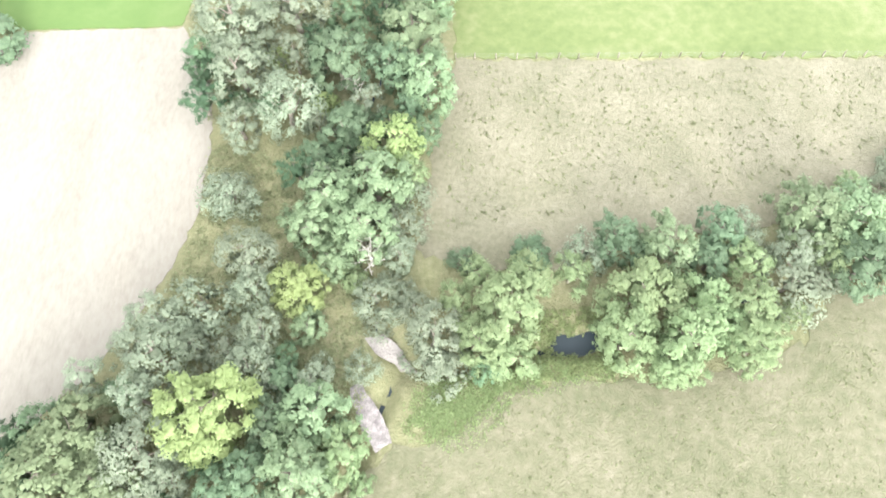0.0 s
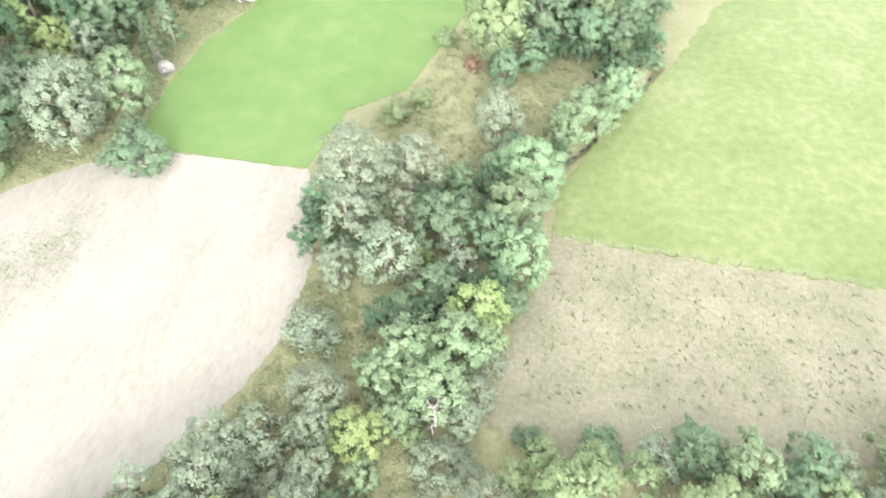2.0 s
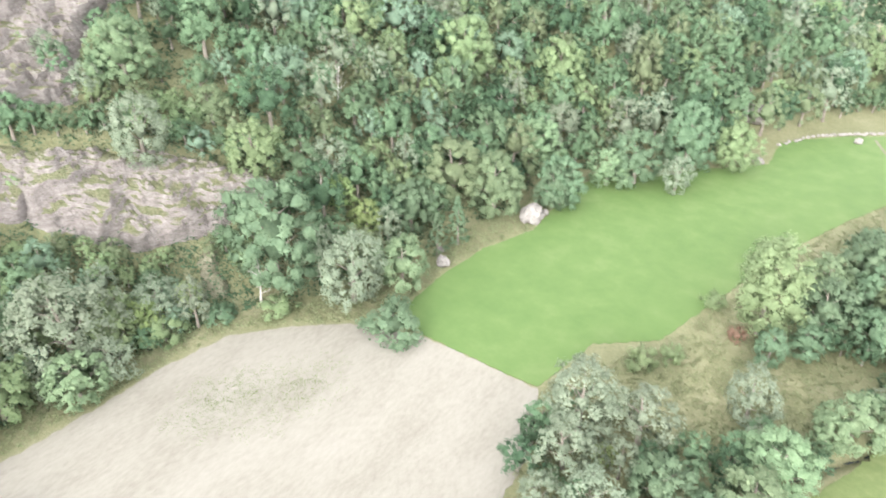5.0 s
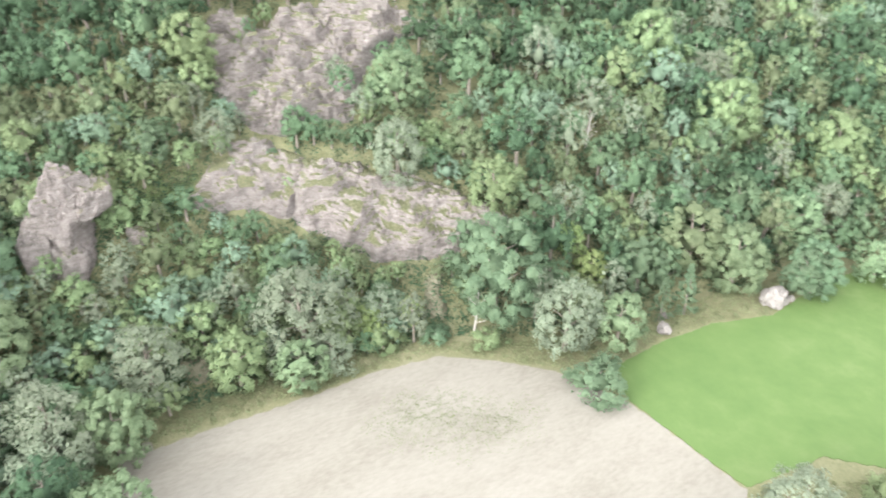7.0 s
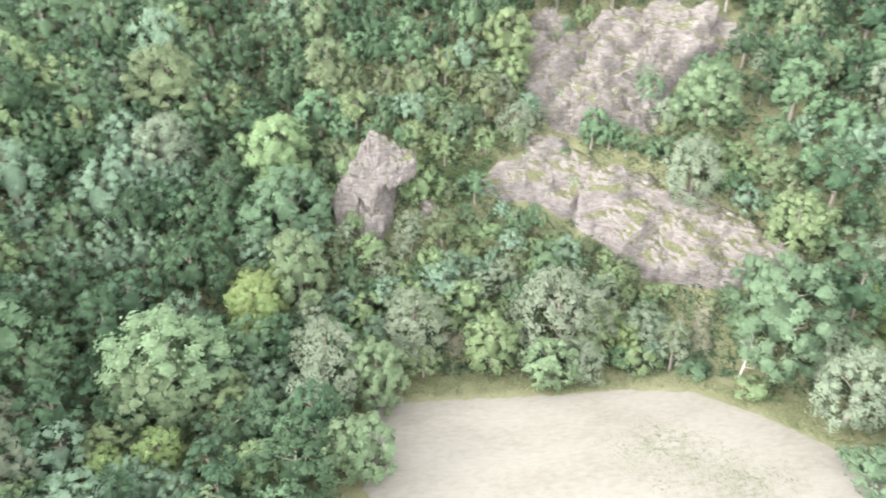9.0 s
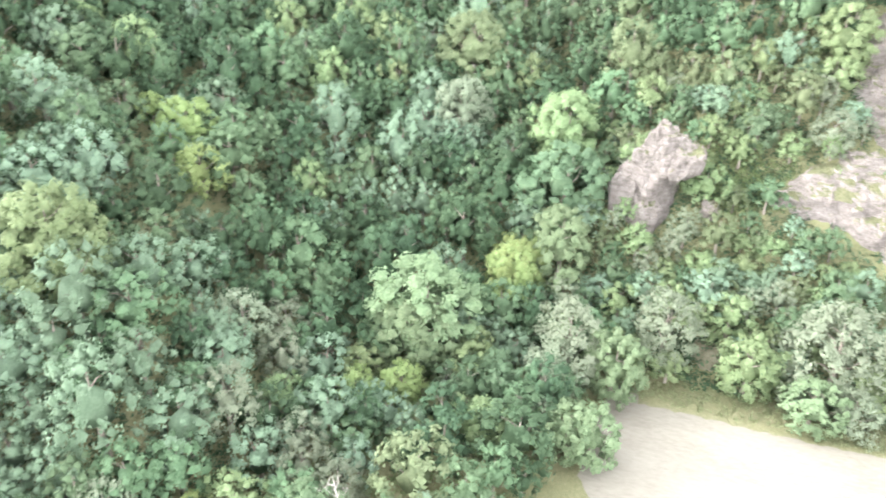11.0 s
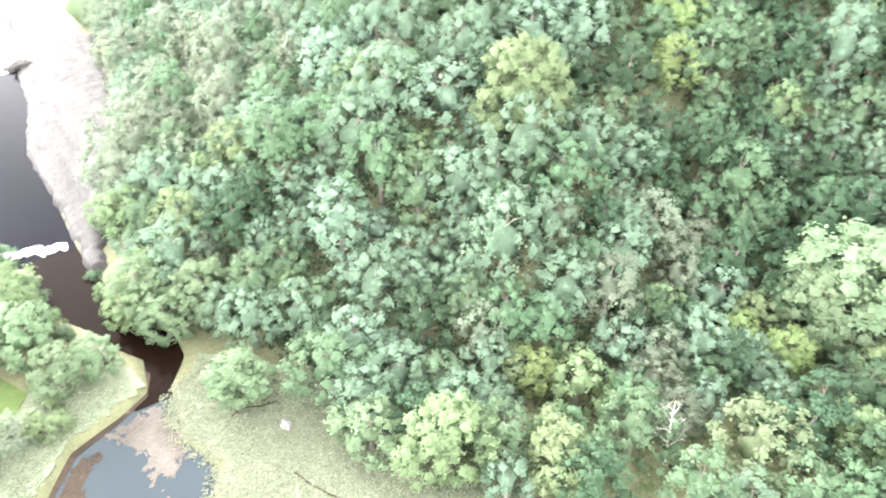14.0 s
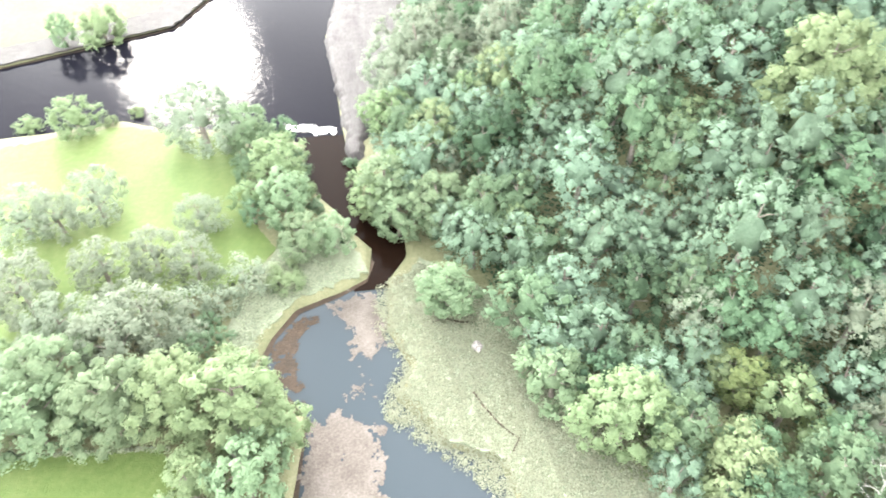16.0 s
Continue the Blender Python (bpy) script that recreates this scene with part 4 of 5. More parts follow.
# ---- fence between the pastures, and a footbridge ----
fence = tagged(new("fence"), "weathered wooden posts and wire between two pastures", "fence")
fence.matrix_basis = pose(2, 79.15, 0.03)
bm = bmesh.new()
bmesh.ops.create_cone(bm, cap_ends=True, segments=8, radius1=0.11, radius2=0.09, depth=1.5)
bmesh.ops.translate(bm, vec=(0, 0, 0.6), verts=bm.verts)
post_mesh = bpy.data.meshes.new("post")
bm.to_mesh(post_mesh)
bm.free()
post_mesh.materials.append(M_WOOD)
for i in range(34):
    post = part("post", post_mesh, fence)
    post.matrix_basis = pose(3.4 * i + pick.uniform(-0.2, 0.2), pick.uniform(-0.06, 0.06) + 0.008 * i * 3.4, 0, pick.uniform(-4, 4), pick.uniform(-4, 4), 0)
for z in (0.45, 0.8, 1.15):
    v, f = tube([(3.4 * i, 0.008 * 3.4 * i, z) for i in range(34)], [0.015] * 34, 4)
    part("wire", mesh_of("wire", v, f, M_WIRE), fence)

bridge = tagged(new("footbridge"), "narrow grey timber footbridge over the stream", "bridge")
bridge.matrix_basis = pose(24, 178, 0.5, 0, 0, 4)
for dy in (-0.7, 0.7):
    bm = bmesh.new()
    bmesh.ops.create_cube(bm, size=1, matrix=Matrix.LocRotScale((0, dy, -0.2), None, (13, 0.2, 0.3)))
    me = bpy.data.meshes.new("beam")
    bm.to_mesh(me)
    bm.free()
    me.materials.append(M_WOOD)
    part("beam", me, bridge)
bm = bmesh.new()
bmesh.ops.create_cube(bm, size=1, matrix=Matrix.Diagonal((0.34, 1.9, 0.08, 1)))
plank_mesh = bpy.data.meshes.new("plank")
bm.to_mesh(plank_mesh)
bm.free()
plank_mesh.materials.append(M_WOOD)
for i in range(34):
    part("plank", plank_mesh, bridge).matrix_basis = pose(-6.3 + 0.38 * i, 0, 0, 0, 0, pick.uniform(-1, 1))

# ---- trees that stand out, stand by stand ----
NORTH_ROW = [
    ("willow", -33.5, 81.3, 7.1), ("willow", -24.1, 85.1, 6.4), ("willow", -31.6, 72.6, 5.3), ("maple", -26.7, 77.8, 2.1), ("willow", -23.6, 65.4, 5.3),
    ("willow", -30.7, 63.2, 3.7), ("maple", -18.5, 68.6, 2.3), ("ash", -16.2, 74.5, 5.0), ("oak", -4.3, 79.9, 5.6), ("ash", -8.4, 73.6, 4.0),
    ("oak", -2.6, 70.7, 4.9), ("oak", -3.7, 90.1, 6.5), ("oak", 4.2, 105.9, 5.4), ("oak", 10.4, 116.4, 4.6), ("willow", -11.3, 101.4, 5.5),
    ("oak", 0.9, 103.2, 3.4), ("ash", -14.7, 62.1, 4.1), ("maple", -7.5, 59.3, 4.6), ("ash", -18.6, 57.3, 3.1), ("ash", -5.1, 67.4, 2.6),
    ("ash", -13.6, 65.0, 3.2),
]
FAR_ROW = [
    ("poplar", -17.0, 126.9, 6.0), ("ash", -6.8, 134.2, 6.0), ("oak", -9.7, 146.0, 5.7), ("ash", 2.4, 134.2, 5.0), ("ash", -0.5, 148.6, 5.7),
    ("ash", 8.9, 144.9, 6.3), ("ash", 14.4, 161.0, 5.7), ("ash", -12.9, 119.7, 3.7), ("ash", -8.0, 125.1, 3.8), ("ash", -2.4, 153.3, 6.6),
    ("rowan", 4.0, 143.5, 6.3), ("willow", 7.3, 163.7, 8.4), ("ash", 13.0, 181.2, 7.5), ("bush", -1.5, 199.0, 3.7), ("ash", 9.8, 214.6, 5.8),
    ("ash", -4.3, 162.0, 6.1), ("ash", 14.2, 150.2, 5.8), ("ash", 9.5, 137.2, 4.8), ("ash", 10.5, 160.4, 6.8), ("bush", -5.0, 179.8, 4.2), ("ash", 17.5, 186.0, 6.0), ("rowan", 15.0, 196.0, 6.4),
    ("ash", 20.0, 205.0, 6.2), ("ash", 15.0, 226.0, 6.0),
]
NORTH_BUSH = [
    ("scrub", -27.5, 131.1, 2.7), ("scrub", -27.9, 108.9, 2.5), ("redbush", -19.9, 123.0, 2.2), ("greyscrub", -31.4, 51.6, 4.0), ("bush", -76.3, 82.4, 6.7),
    ("scrub", -31.8, 103.9, 3.0), ("scrub", 10.6, 132.7, 3.4), ("scrub", 9.3, 110.8, 3.0),
]
MIDDLE_ROW = [
    ("oak", -16.5, 49.9, 4.8), ("oak", -9.5, 52.1, 5.0), ("oak", -11.1, 45.0, 4.7), ("oak", -18.6, 45.1, 3.9), ("greyscrub", -4.9, 52.0, 3.0),
    ("greyscrub", -6.3, 46.0, 3.8), ("oak", -15.4, 40.9, 3.1), ("willow", -26.7, 41.1, 4.3), ("willow", -25.7, 36.7, 3.3), ("maple", -19.4, 36.5, 3.9),
    ("willow", -24.2, 30.5, 3.2), ("oak", -17.8, 31.6, 2.5), ("greyscrub", -32.4, 34.2, 4.4), ("greyscrub", -9.2, 35.9, 3.6), ("greyscrub", -8.9, 32.5, 2.4),
    ("greyscrub", -3.8, 34.4, 2.6), ("scrub", -12.9, 39.2, 2.5), ("lime", -5.3, 55.1, 3.0), ("greyscrub", -30.8, 52.1, 3.6),
]
BROOK_ROW = [
    ("willow", -1.0, 29.5, 4.2), ("greyscrub", 0.4, 25.7, 3.3), ("greyscrub", -2.5, 27.0, 2.7), ("lime", 8.7, 32.9, 5.7), ("lime", 4.8, 29.0, 3.6),
    ("lime", 8.1, 27.5, 3.7), ("bush", 12.4, 42.1, 3.1), ("bush", 3.0, 41.9, 2.3), ("greyscrub", 19.4, 42.0, 3.6), ("ash", 24.3, 43.4, 3.9),
    ("oak", 30.6, 42.4, 4.6), ("ash", 38.8, 44.9, 3.7), ("ash", 36.9, 40.8, 3.2), ("lime", 26.5, 34.9, 5.0), ("lime", 23.8, 29.3, 4.5),
    ("lime", 31.3, 28.3, 4.9), ("lime", 34.9, 34.9, 4.2), ("lime", 40.5, 32.9, 4.0), ("greyscrub", 47.8, 37.9, 5.0), ("lime", 40.5, 28.5, 3.9),
    ("lime", 29.9, 25.7, 3.2), ("oak", 50.7, 46.8, 5.2), ("oak", 56.6, 46.2, 5.4), ("ash", 57.5, 39.6, 4.6), ("willow", 49.3, 42.0, 3.4),
]
WEST_ROW = [
    ("willow", -37.1, 31.6, 4.3), ("willow", -36.9, 27.0, 4.8), ("willow", -33.1, 29.1, 2.7), ("maple", -28.9, 19.2, 6.6), ("willow", -25.0, 25.5, 3.5),
    ("ash", -20.0, 23.9, 2.7), ("oak", -16.3, 19.4, 4.6), ("ash", -21.4, 18.3, 3.2), ("oak", -17.2, 12.4, 5.1), ("lime", -12.2, 15.2, 3.3),
    ("ash", -23.6, 12.8, 3.2), ("willow", -36.4, 14.5, 4.9), ("rowan", -44.3, 16.4, 5.3), ("rowan", -46.6, 11.9, 5.3), ("rowan", -40.6, 11.5, 4.0),
    ("willow", -33.1, 11.6, 3.3), ("ash", -26.6, 9.7, 3.4), ("greyscrub", -10.6, 26.1, 2.4), ("greyscrub", -6.5, 33.4, 1.6), ("greyscrub", -15.9, 26.2, 2.0),
    ("scrub", -9.9, 11.4, 1.5),
]
HILL_FOOT = [
    ("willow", -118.6, 7.2, 7.5), ("lime", -114.0, 22.7, 6.3), ("oak", -107.4, 33.1, 5.6), ("willow", -109.0, 40.1, 4.5), ("oak", -105.5, -1.4, 6.7),
    ("maple", -114.8, 51.0, 4.0), ("maple", -114.5, 61.1, 3.6), ("scrub", -99.6, 72.4, 3.4), ("ash", -106.3, 78.3, 11.1), ("willow", -89.9, 85.3, 7.8),
    ("oak", -85.4, 96.1, 6.1), ("spruce", -87.0, 110.8, 2.8), ("spruce", -86.0, 117.7, 3.4), ("maple", -102.3, 102.7, 4.5), ("maple", -109.7, 102.0, 4.2),
    ("ash", -97.4, 114.0, 6.5), ("oak", -88.5, 137.0, 8.0), ("rowan", -98.4, 132.2, 8.8), ("ash", -76.5, 150.8, 6.7), ("bush", -107.5, 63.7, 3.2),
    ("willow", -117.3, 37.5, 9.2), ("willow", -116.4, 55.4, 5.2), ("ash", -76.9, 149.0, 5.5), ("willow", -55.0, 178.4, 5.2), ("lime", -46.4, 201.3, 6.6),
    ("ash", -66.0, 175.2, 7.7), ("ash", -58.3, 194.0, 9.2), ("oak", -71.8, 169.4, 6.0),
]
HILL_SIDE = [
    ("oak", -92.7, 163.5, 7.3), ("willow", -92.4, 178.0, 7.3), ("lime", -123.8, 171.1, 9.7), ("lime", -102.4, 194.2, 9.2), ("lime", -149.1, 161.1, 8.5),
    ("willow", -140.6, 72.9, 8.2), ("rowan", -138.9, 90.7, 4.8), ("oak", -155.9, 81.0, 7.6), ("willow", -160.6, 35.3, 5.4), ("lime", -177.2, 35.8, 7.4),
    ("willow", -138.9, 180.9, 7.9), ("willow", -115.6, 104.2, 5.8), ("lime", -124.2, 90.2, 6.3), ("ash", -160.4, 20.8, 5.0), ("lime", -158.5, -22.3, 8.6),
    ("maple", -126.8, -24.9, 7.3), ("rowan", -178.5, -49.5, 10.4), ("willow", -161.1, -47.3, 8.2), ("oak", -131.7, -16.6, 8.9), ("ash", -144.1, -18.3, 8.7),
]
HILL_WOOD = [
    ("oak", -107.0, -39.0, 10.9), ("willow", -108.2, -10.0, 8.5), ("lime", -110.3, 0.5, 4.1), ("oak", -88.2, -3.1, 5.6), ("ash", -95.2, -20.2, 5.1),
    ("maple", -91.3, -38.2, 4.7), ("lime", -93.1, -46.8, 5.1), ("willow", -95.9, -29.3, 3.3), ("lime", -86.6, -20.5, 4.4), ("maple", -125.7, -102.5, 6.5),
    ("maple", -127.7, -112.9, 4.1), ("lime", -158.8, -82.6, 5.9), ("willow", -162.7, -48.8, 7.2), ("lime", -156.3, -20.7, 8.8), ("lime", -75.7, -93.7, 8.9),
    ("maple", -88.6, -45.4, 4.7), ("maple", -90.7, -39.6, 3.6), ("oak", -101.7, -39.0, 9.0), ("maple", -125.9, -24.5, 7.3), ("lime", -85.5, -21.0, 4.9),
]
HILL_SOUTH = [
    ("willow", -103.5, -11.9, 6.4), ("oak", -87.8, -6.5, 5.8), ("willow", -88.3, -68.2, 6.2), ("maple", -52.8, -56.5, 4.6), ("maple", -60.5, -48.7, 2.2),
    ("willow", -96.0, -63.2, 5.3), ("ash", -99.9, -22.3, 4.5), ("lime", -77.1, -93.8, 7.9), ("maple", -115.8, -92.8, 6.1), ("lime", -56.4, -119.6, 6.4),
    ("lime", -32.7, -51.5, 6.5), ("lime", -50.8, -58.4, 4.1), ("oak", -12.1, -80.6, 5.2), ("oak", -13.7, -102.1, 6.6), ("oak", -4.2, -110.6, 6.4),
    ("oak", -5.4, -102.1, 5.0), ("lime", -22.1, -100.6, 3.3), ("ash", -38.7, -63.2, 4.7), ("oak", -25.2, -60.7, 5.4), ("lime", -45.6, -42.2, 6.1),
]
POND_TREES = [
    ("willow", 52.3, -114.3, 5.7), ("willow", 65.3, -110.6, 5.5), ("willow", 59.1, -110.7, 4.8), ("willow", 31.8, -107.6, 4.4), ("willow", 47.0, -94.1, 5.4),
    ("willow", 39.1, -97.2, 5.1), ("willow", 31.6, -93.9, 4.7), ("greyscrub", 23.1, -90.4, 4.6), ("scrub", 15.9, -90.4, 3.5), ("willow", 58.3, -88.8, 6.5),
    ("willow", 50.8, -81.5, 5.4), ("willow", 36.9, -80.7, 6.1), ("willow", 41.3, -75.4, 6.5), ("greyscrub", 31.6, -84.8, 4.5), ("greyscrub", 26.6, -85.3, 3.7),
    ("oak", 48.9, -69.5, 6.7), ("oak", 38.8, -63.0, 6.9), ("oak", 50.0, -62.5, 6.3),
]
BANK_TREES = [
    ("lime", 29.4, -63.0, 6.8), ("lime", 21.1, -60.8, 7.8), ("lime", 15.6, -58.0, 4.4), ("oak", 19.3, -50.4, 6.2), ("lime", 26.6, -50.3, 4.5),
    ("lime", 17.5, -120.3, 6.2), ("oak", 16.0, -108.5, 6.1), ("oak", 12.9, -98.5, 4.7), ("oak", 7.3, -98.8, 4.4), ("oak", 24.7, -133.1, 5.7),
    ("willow", 34.4, -136.3, 8.2), ("lime", 64.3, -145.9, 4.9), ("scrub", 77.4, -151.6, 3.2), ("scrub", 58.2, -149.6, 1.7), ("oak", 79.2, -193.1, 4.6),
    ("scrub", 68.8, -195.1, 7.1), ("oak", -11.8, -81.7, 4.5), ("lime", -0.5, -108.5, 4.4), ("lime", -6.2, -115.8, 4.8), ("lime", -3.6, -141.0, 4.4),
    ("scrub", 53.2, -154.7, 2.4),
]
STANDS = [("trees along the field edge", NORTH_ROW), ("trees along the stream", FAR_ROW), ("bushes by the fields", NORTH_BUSH), ("trees along the field edge", MIDDLE_ROW), ("trees along the brook", BROOK_ROW), ("trees along the stream", WEST_ROW), ("trees at the foot of the hill", HILL_FOOT), ("wood on the hillside", HILL_SIDE), ("wood on the hillside", HILL_WOOD), ("wood on the hillside", HILL_SOUTH), ("willows on the meadow", POND_TREES), ("trees along the pond", BANK_TREES)]
for group, stand in STANDS:
    for kind, x, y, r in stand:
        plant(kind, x, y, r, group)

DEAD = [(-10, 41.5, 4.2, 1.3), (-13.7, 71, 3.6, 1.4), (-105.5, 72.5, 4.4, 2.3), (-131.5, 124.8, 4.0, 2.6), (-61, -35, 4.2, 3.7), (-75.8, -117, 4.0, 1.6), (-100.5, -36, 3.0, 1.8), (-97, -31, 2.6, 2.4), (-8.6, -104.3, 3.0, 1.5), (-46, -51, 3.2, 1.6)]
for x, y, r, tall in DEAD:
    tagged(bare_tree(x, y, r, tall), group="dead trees among the woods")

# ---- lower growth that closes the groves ----
taken = {}
GROVES = [
    ([(-37, 64), (-40, 84), (-28, 92), (-16, 84), (-8, 98), (2, 112), (10, 122), (14, 118), (2, 100), (0, 82), (-2, 68), (-3, 56), (-4, 46), (-14, 42), (-20, 54), (-28, 60)], ["wood_ash", "wood_oak", "wood_oak", "wood_ash", "wood_birch"]),
    ([(-2, 28), (8, 24.5), (30, 26), (46, 32), (55, 40), (72, 43), (72, 60), (50, 50), (28, 45), (16, 40), (4, 40)], ["wood_lime", "wood_oak", "greyscrub", "wood_lime"]),
    ([(-56, 12), (-45, 27), (-38, 36), (-24, 30), (-14, 24), (-13, 10), (-30, 4), (-50, 2)], ["wood_birch", "wood_ash", "wood_oak", "greyscrub"]),
    ([(-14, 44), (-10, 31), (-4, 32), (-6, 44)], ["greyscrub", "willow"]),
    ([(58, -62), (17, -62), (20, -70), (26, -80), (30, -88), (54, -86), (62, -74)], ["wood_birch", "wood_oak", "wood_lime", "wood_birch"]),
    ([(14, 122), (18, 134), (14, 150), (18, 172), (4, 172), (-8, 150), (-10, 130), (2, 126)], ["wood_ash", "wood_ash", "wood_oak"]),
    ([(15, -110), (16, -136), (24, -140), (27, -124), (22, -106)], ["wood_lime", "wood_oak"]),
]


def note(x, y, r):
    taken.setdefault((int(x // 14), int(y // 14)), []).append((x, y, r))


def free(x, y, r, close):
    cx, cy = int(x // 14), int(y // 14)
    for i in (-1, 0, 1):
        for j in (-1, 0, 1):
            for a, b, c in taken.get((cx + i, cy + j), ()):
                if (a - x) ** 2 + (b - y) ** 2 < ((r + c) * close) ** 2:
                    return False
    return True


for x, y, r in STANDING:
    note(x, y, r)
note(-57, -32.6, 5.2)
note(-51, -29.4, 4.6)
for ring, species in GROVES:
    xs, ys = [p[0] for p in ring], [p[1] for p in ring]
    for _ in range(500):
        x, y, r = pick.uniform(min(xs), max(xs)), pick.uniform(min(ys), max(ys)), pick.choice((2.0, 2.5, 3.0, 3.4))
        if inside(x, y, ring) and math.hypot(x - 18, y - 30) > 5.5 + r and free(x, y, r, 0.55):
            note(x, y, r)
            plant(pick.choice(species), x, y, r, "lower trees that close the groves")

# bushes that cling to the rock
for ring, count in ((CLIFF, 16), (SHELF, 7), (STEP, 4)):
    xs, ys = [p[0] for p in ring], [p[1] for p in ring]
    while count:
        x, y = pick.uniform(min(xs), max(xs)), pick.uniform(min(ys), max(ys))
        if depth_in(x, y, ring) > 0.5:
            plant(pick.choice(("bush", "scrub", "greyscrub")), x + 1.2, y, pick.uniform(0.9, 1.9), "bushes on the rocks", sink=-0.8)
            count -= 1

plant("willow", -66, -39, 4.6, "willows behind the dead tree")
note(-66, -39, 4.0)

# bushes that lean over the creek
for x, y, r in ((14.2, -123, 2.4), (15, -129, 2.8), (12, -115.5, 2.2), (1.4, -116, 2.6), (3, -127, 1.8), (-0.6, -109, 2.4), (10.5, -111, 2.0)):
    note(x, y, r)
    plant(pick.choice(("scrub", "bush", "wood_lime")), x, y, r, "bushes leaning over the creek", sink=-0.3)

# trees that close in on the rocks
for x, y in [(-174.9, 16.0), (-163.0, 88.0), (-160.0, 80.0), (-166.0, 98.0), (-158.0, 76.0), (-187.0, 54.0), (-191.0, 60.0), (-184.0, 51.0), (-169.0, 90.0), (-158.0, 16.0), (-155.0, 10.0), (-160.0, 8.0), (-168.0, 84.0), (-162.5, 18.9), (-159.1, 11.0), (-158.2, 28.0), (-163.4, 69.7), (-154.8, 73.0), (-145.6, 76.8), (-153.2, 61.4), (-139.5, 82.9), (-129.5, 89.2), (-161.0, 78.8), (-153.8, 5.8), (-161.8, 1.0), (-151.1, -4.9), (-147.6, 23.8), (-165.1, 69.6), (-155.9, 71.8), (-150.9, 66.4), (-148.4, 76.1), (-155.1, 57.6), (-153.9, 88.7), (-167.5, 33.2), (-159.4, 36.0), (-163.1, 25.1), (-156.0, 17.7)]:
    r = pick.uniform(2.6, 3.8)
    note(x, y, r)
    plant(pick.choice(("wood_birch", "wood_oak", "wood_elm", "wood_hazel", "wood_oak")), x, y, r, "trees between the rocks")

# ---- the wood on the hillside ----
BARE = [CLIFF, SHELF, STEP, [(-157, 13), (-156, 28), (-150, 22), (-151, 15)], [(-118, -90), (-112, -80), (-106, -85), (-110, -93)], [(-127, -140), (-120, -129), (-112, -134), (-117, -145)],
        [(-92, -72), (-84, -70), (-84, -62), (-93, -62)], [(-94, -36), (-86, -36), (-87, -28), (-94, -28)], SLAB, STRIP,
        [(-150, -1), (-150, 6), (-141, 6), (-141, -1)], [(-123, 62), (-117, 73), (-105, 71), (-107, 61)], [(-122, 11), (-121, 20), (-113, 18), (-113, 12)]]
SCRUB = [(-107, 64), (-112, 40), (-112, 8), (-117, -16), (-140, -14), (-164, -10), (-178, 18), (-176, 40), (-160, 44), (-152, 66), (-152, 84), (-128, 96), (-112, 84)]
scrubs = 0
for _ in range(4000):
    x, y, r = pick.uniform(-180, -106), pick.uniform(-18, 98), pick.choice((2.4, 3.0, 3.6, 4.2, 4.8))
    if scrubs < 420 and inside(x, y, SCRUB) and free(x, y, r, 0.5) and max(depth_in(x - 1.3 * r, y, SHELF), depth_in(x - 1.3 * r, y, STEP)) < 0 and all(depth_in(x, y, ring) < -0.3 - 0.3 * r for ring in BARE):
        note(x, y, r)
        plant(pick.choice(("wood_hazel", "wood_hazel", "wood_lime", "wood_oak", "wood_elm", "wood_beech", "wood_beech", "wood_birch", "wood_rowan", "scrub")), x, y, r, "young trees below the cliff")
        scrubs += 1
SPECIES = ["wood_" + k for k in "oak oak oak beech beech alder alder alder ash ash elm elm elm hazel lime birch birch rowan rowan rowan".split()] + ["wood_oak", "wood_oak", "wood_alder", "wood_ash"]
SOUTHERN = ["south_" + k for k in "beech beech beech beech beech beech beech beech beech hazel oak oak elm alder birch".split()]
# MIDDLE and UPPER lean to darkened leaves, colour standing in for slope shade
MIDDLE = ["south_" + k for k in "oak oak elm elm alder alder alder ash ash beech beech hazel".split()]
PALE = ["south_" + k for k in "birch birch birch birch beech beech oak".split()]
UPPER = ["wood_" + k for k in "oak alder alder alder alder alder ash ash ash elm rowan".split()]
tries = [(pick.uniform(-240, 20), pick.uniform(-256, 350)) for _ in range(34000)]
tx, ty = np.array(tries).T
edge = np.maximum(depth_in(tx, ty, WOOD), depth_in(tx, ty, FLATWOOD))
ok = edge > 0
for ring in BARE:
    ok &= depth_in(tx, ty, ring) < -1.5
for ring in (CLIFF, SHELF, STEP):
    ok &= (depth_in(tx - 2, ty, ring) < -1.5)
wood = 0
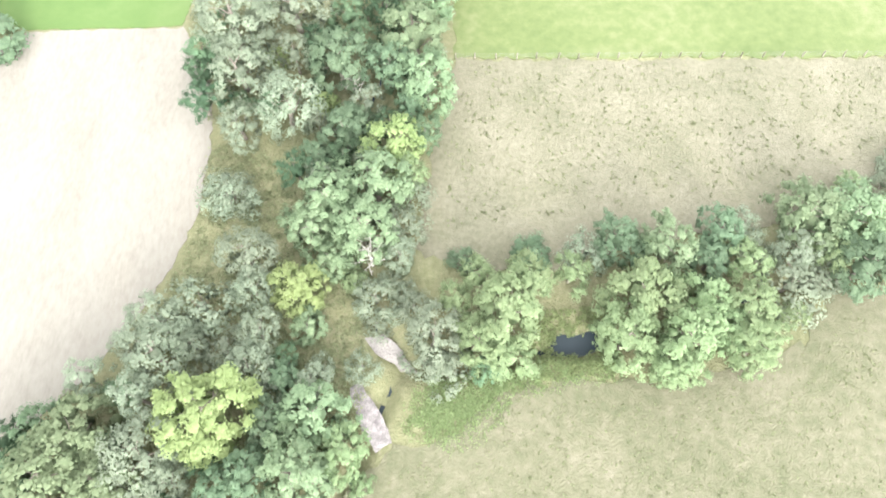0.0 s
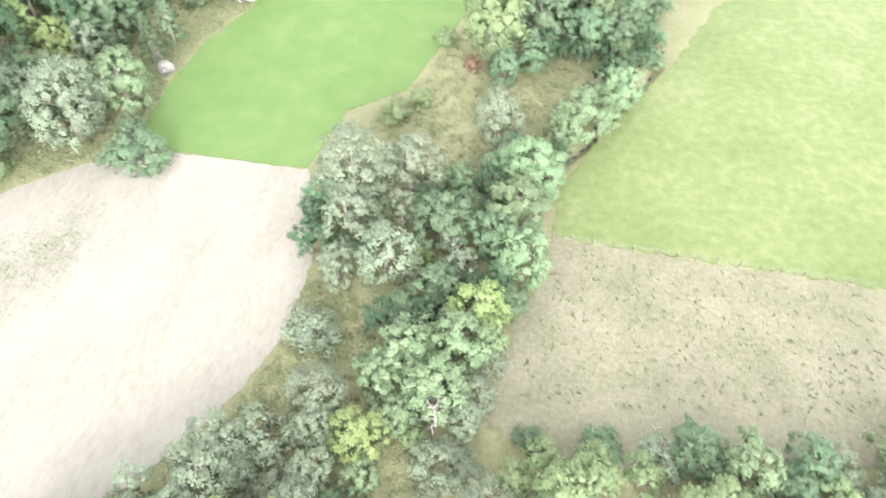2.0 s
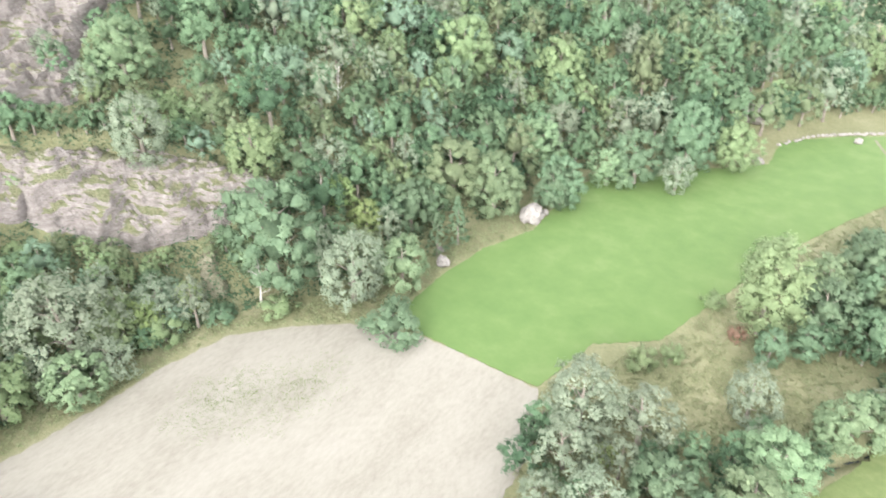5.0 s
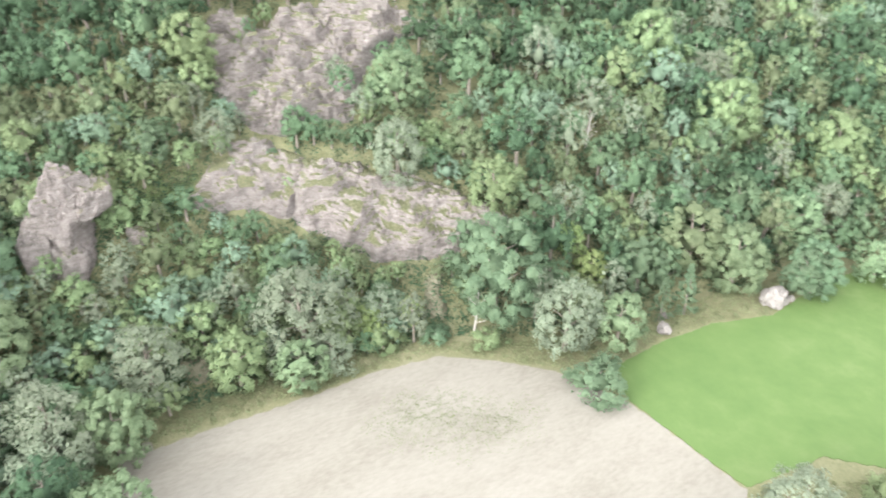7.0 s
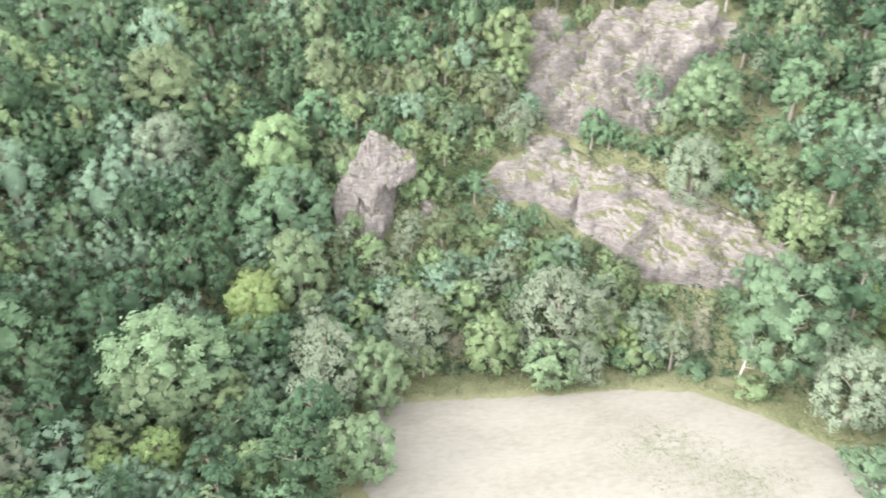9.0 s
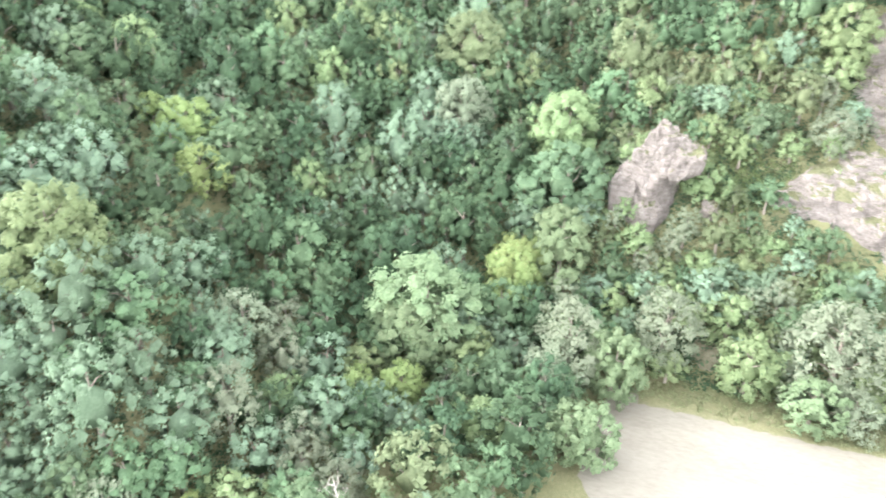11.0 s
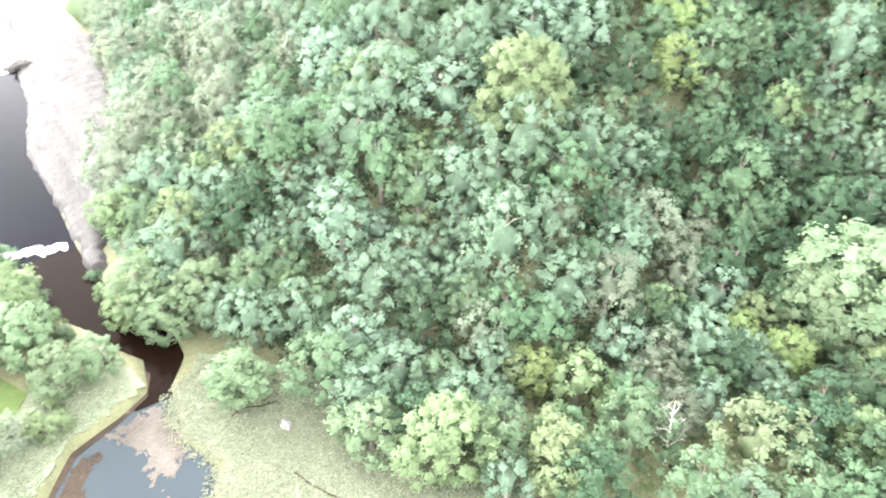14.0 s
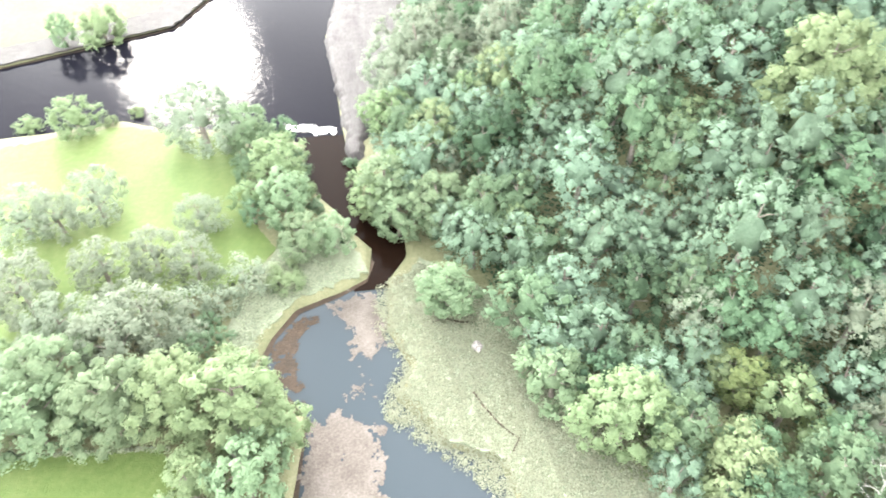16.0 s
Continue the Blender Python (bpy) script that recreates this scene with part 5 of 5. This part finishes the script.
for (x, y), good, room in zip(tries, ok, edge):
    if not good or wood >= 1330 or (y > 60 and room < 4):
        continue
    r = pick.choice((4.2, 4.8, 5.4, 6.0, 6.6, 7.4)) * (0.62 if -12 < y < 64 and x > -150 else 0.92 if y > -40 else 1.0)
    if free(x, y, r, 0.5 if y < -15 else 0.54):
        note(x, y, r)
        plant(pick.choice(PALE if y < -140 and x > -62 else MIDDLE if y < -15 and x < -92 else SOUTHERN if y < -30 else UPPER if x < -158 or (x < -128 and y < 0) else SPECIES), x, y, r, "wood on the hillside", pick.uniform(0.95, 1.2))
        wood += 1

# ---- what grows between the trees ----
ROCKS = [CLIFF, SHELF, STEP, SLAB, STRIP] + BARE[4:6]
# the dark gaps between crowns are put into this growth's leaf colour
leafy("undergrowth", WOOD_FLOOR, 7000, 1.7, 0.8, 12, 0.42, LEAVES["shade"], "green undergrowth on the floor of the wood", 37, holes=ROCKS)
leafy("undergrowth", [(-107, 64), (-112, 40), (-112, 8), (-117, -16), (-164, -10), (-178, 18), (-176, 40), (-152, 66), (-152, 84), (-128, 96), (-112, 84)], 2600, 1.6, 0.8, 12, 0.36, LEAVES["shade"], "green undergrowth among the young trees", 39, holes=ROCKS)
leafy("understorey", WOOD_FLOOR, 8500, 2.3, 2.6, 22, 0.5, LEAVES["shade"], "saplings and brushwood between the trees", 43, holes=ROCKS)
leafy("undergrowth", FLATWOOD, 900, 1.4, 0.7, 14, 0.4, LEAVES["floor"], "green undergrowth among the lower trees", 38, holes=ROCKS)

# the wood goes on over the brow of the hill
g = np.random.default_rng(5)
far_v, far_f, n = [], [], 0
ball, tris = ico(2)
for _ in range(1500):
    x, y = g.uniform(-340, 0), g.uniform(-330, 330)
    if not inside(x, y, HILL) or depth_in(x, y, SLAB) > -6 or math.hypot(x, y) > 360 or depth_in(x, y, WOOD) > -5:
        continue
    r = g.uniform(4, 6.5)
    d = ball * (0.8 + 0.35 * g.uniform(size=(len(ball), 1)))
    far_v.append(d * np.array([r, r, r * 1.1]) + np.array([x, y, float(height(x, y)) + r * 1.05]))
    far_f += [tuple(i + n for i in q) for q in tris]
    n += len(ball)
tagged(new("far_wood", mesh_of("far_wood", np.concatenate(far_v).tolist(), far_f, LEAVES["green"], flat=False)), "green wood that goes on over the hill", "wood", kind="stuff")
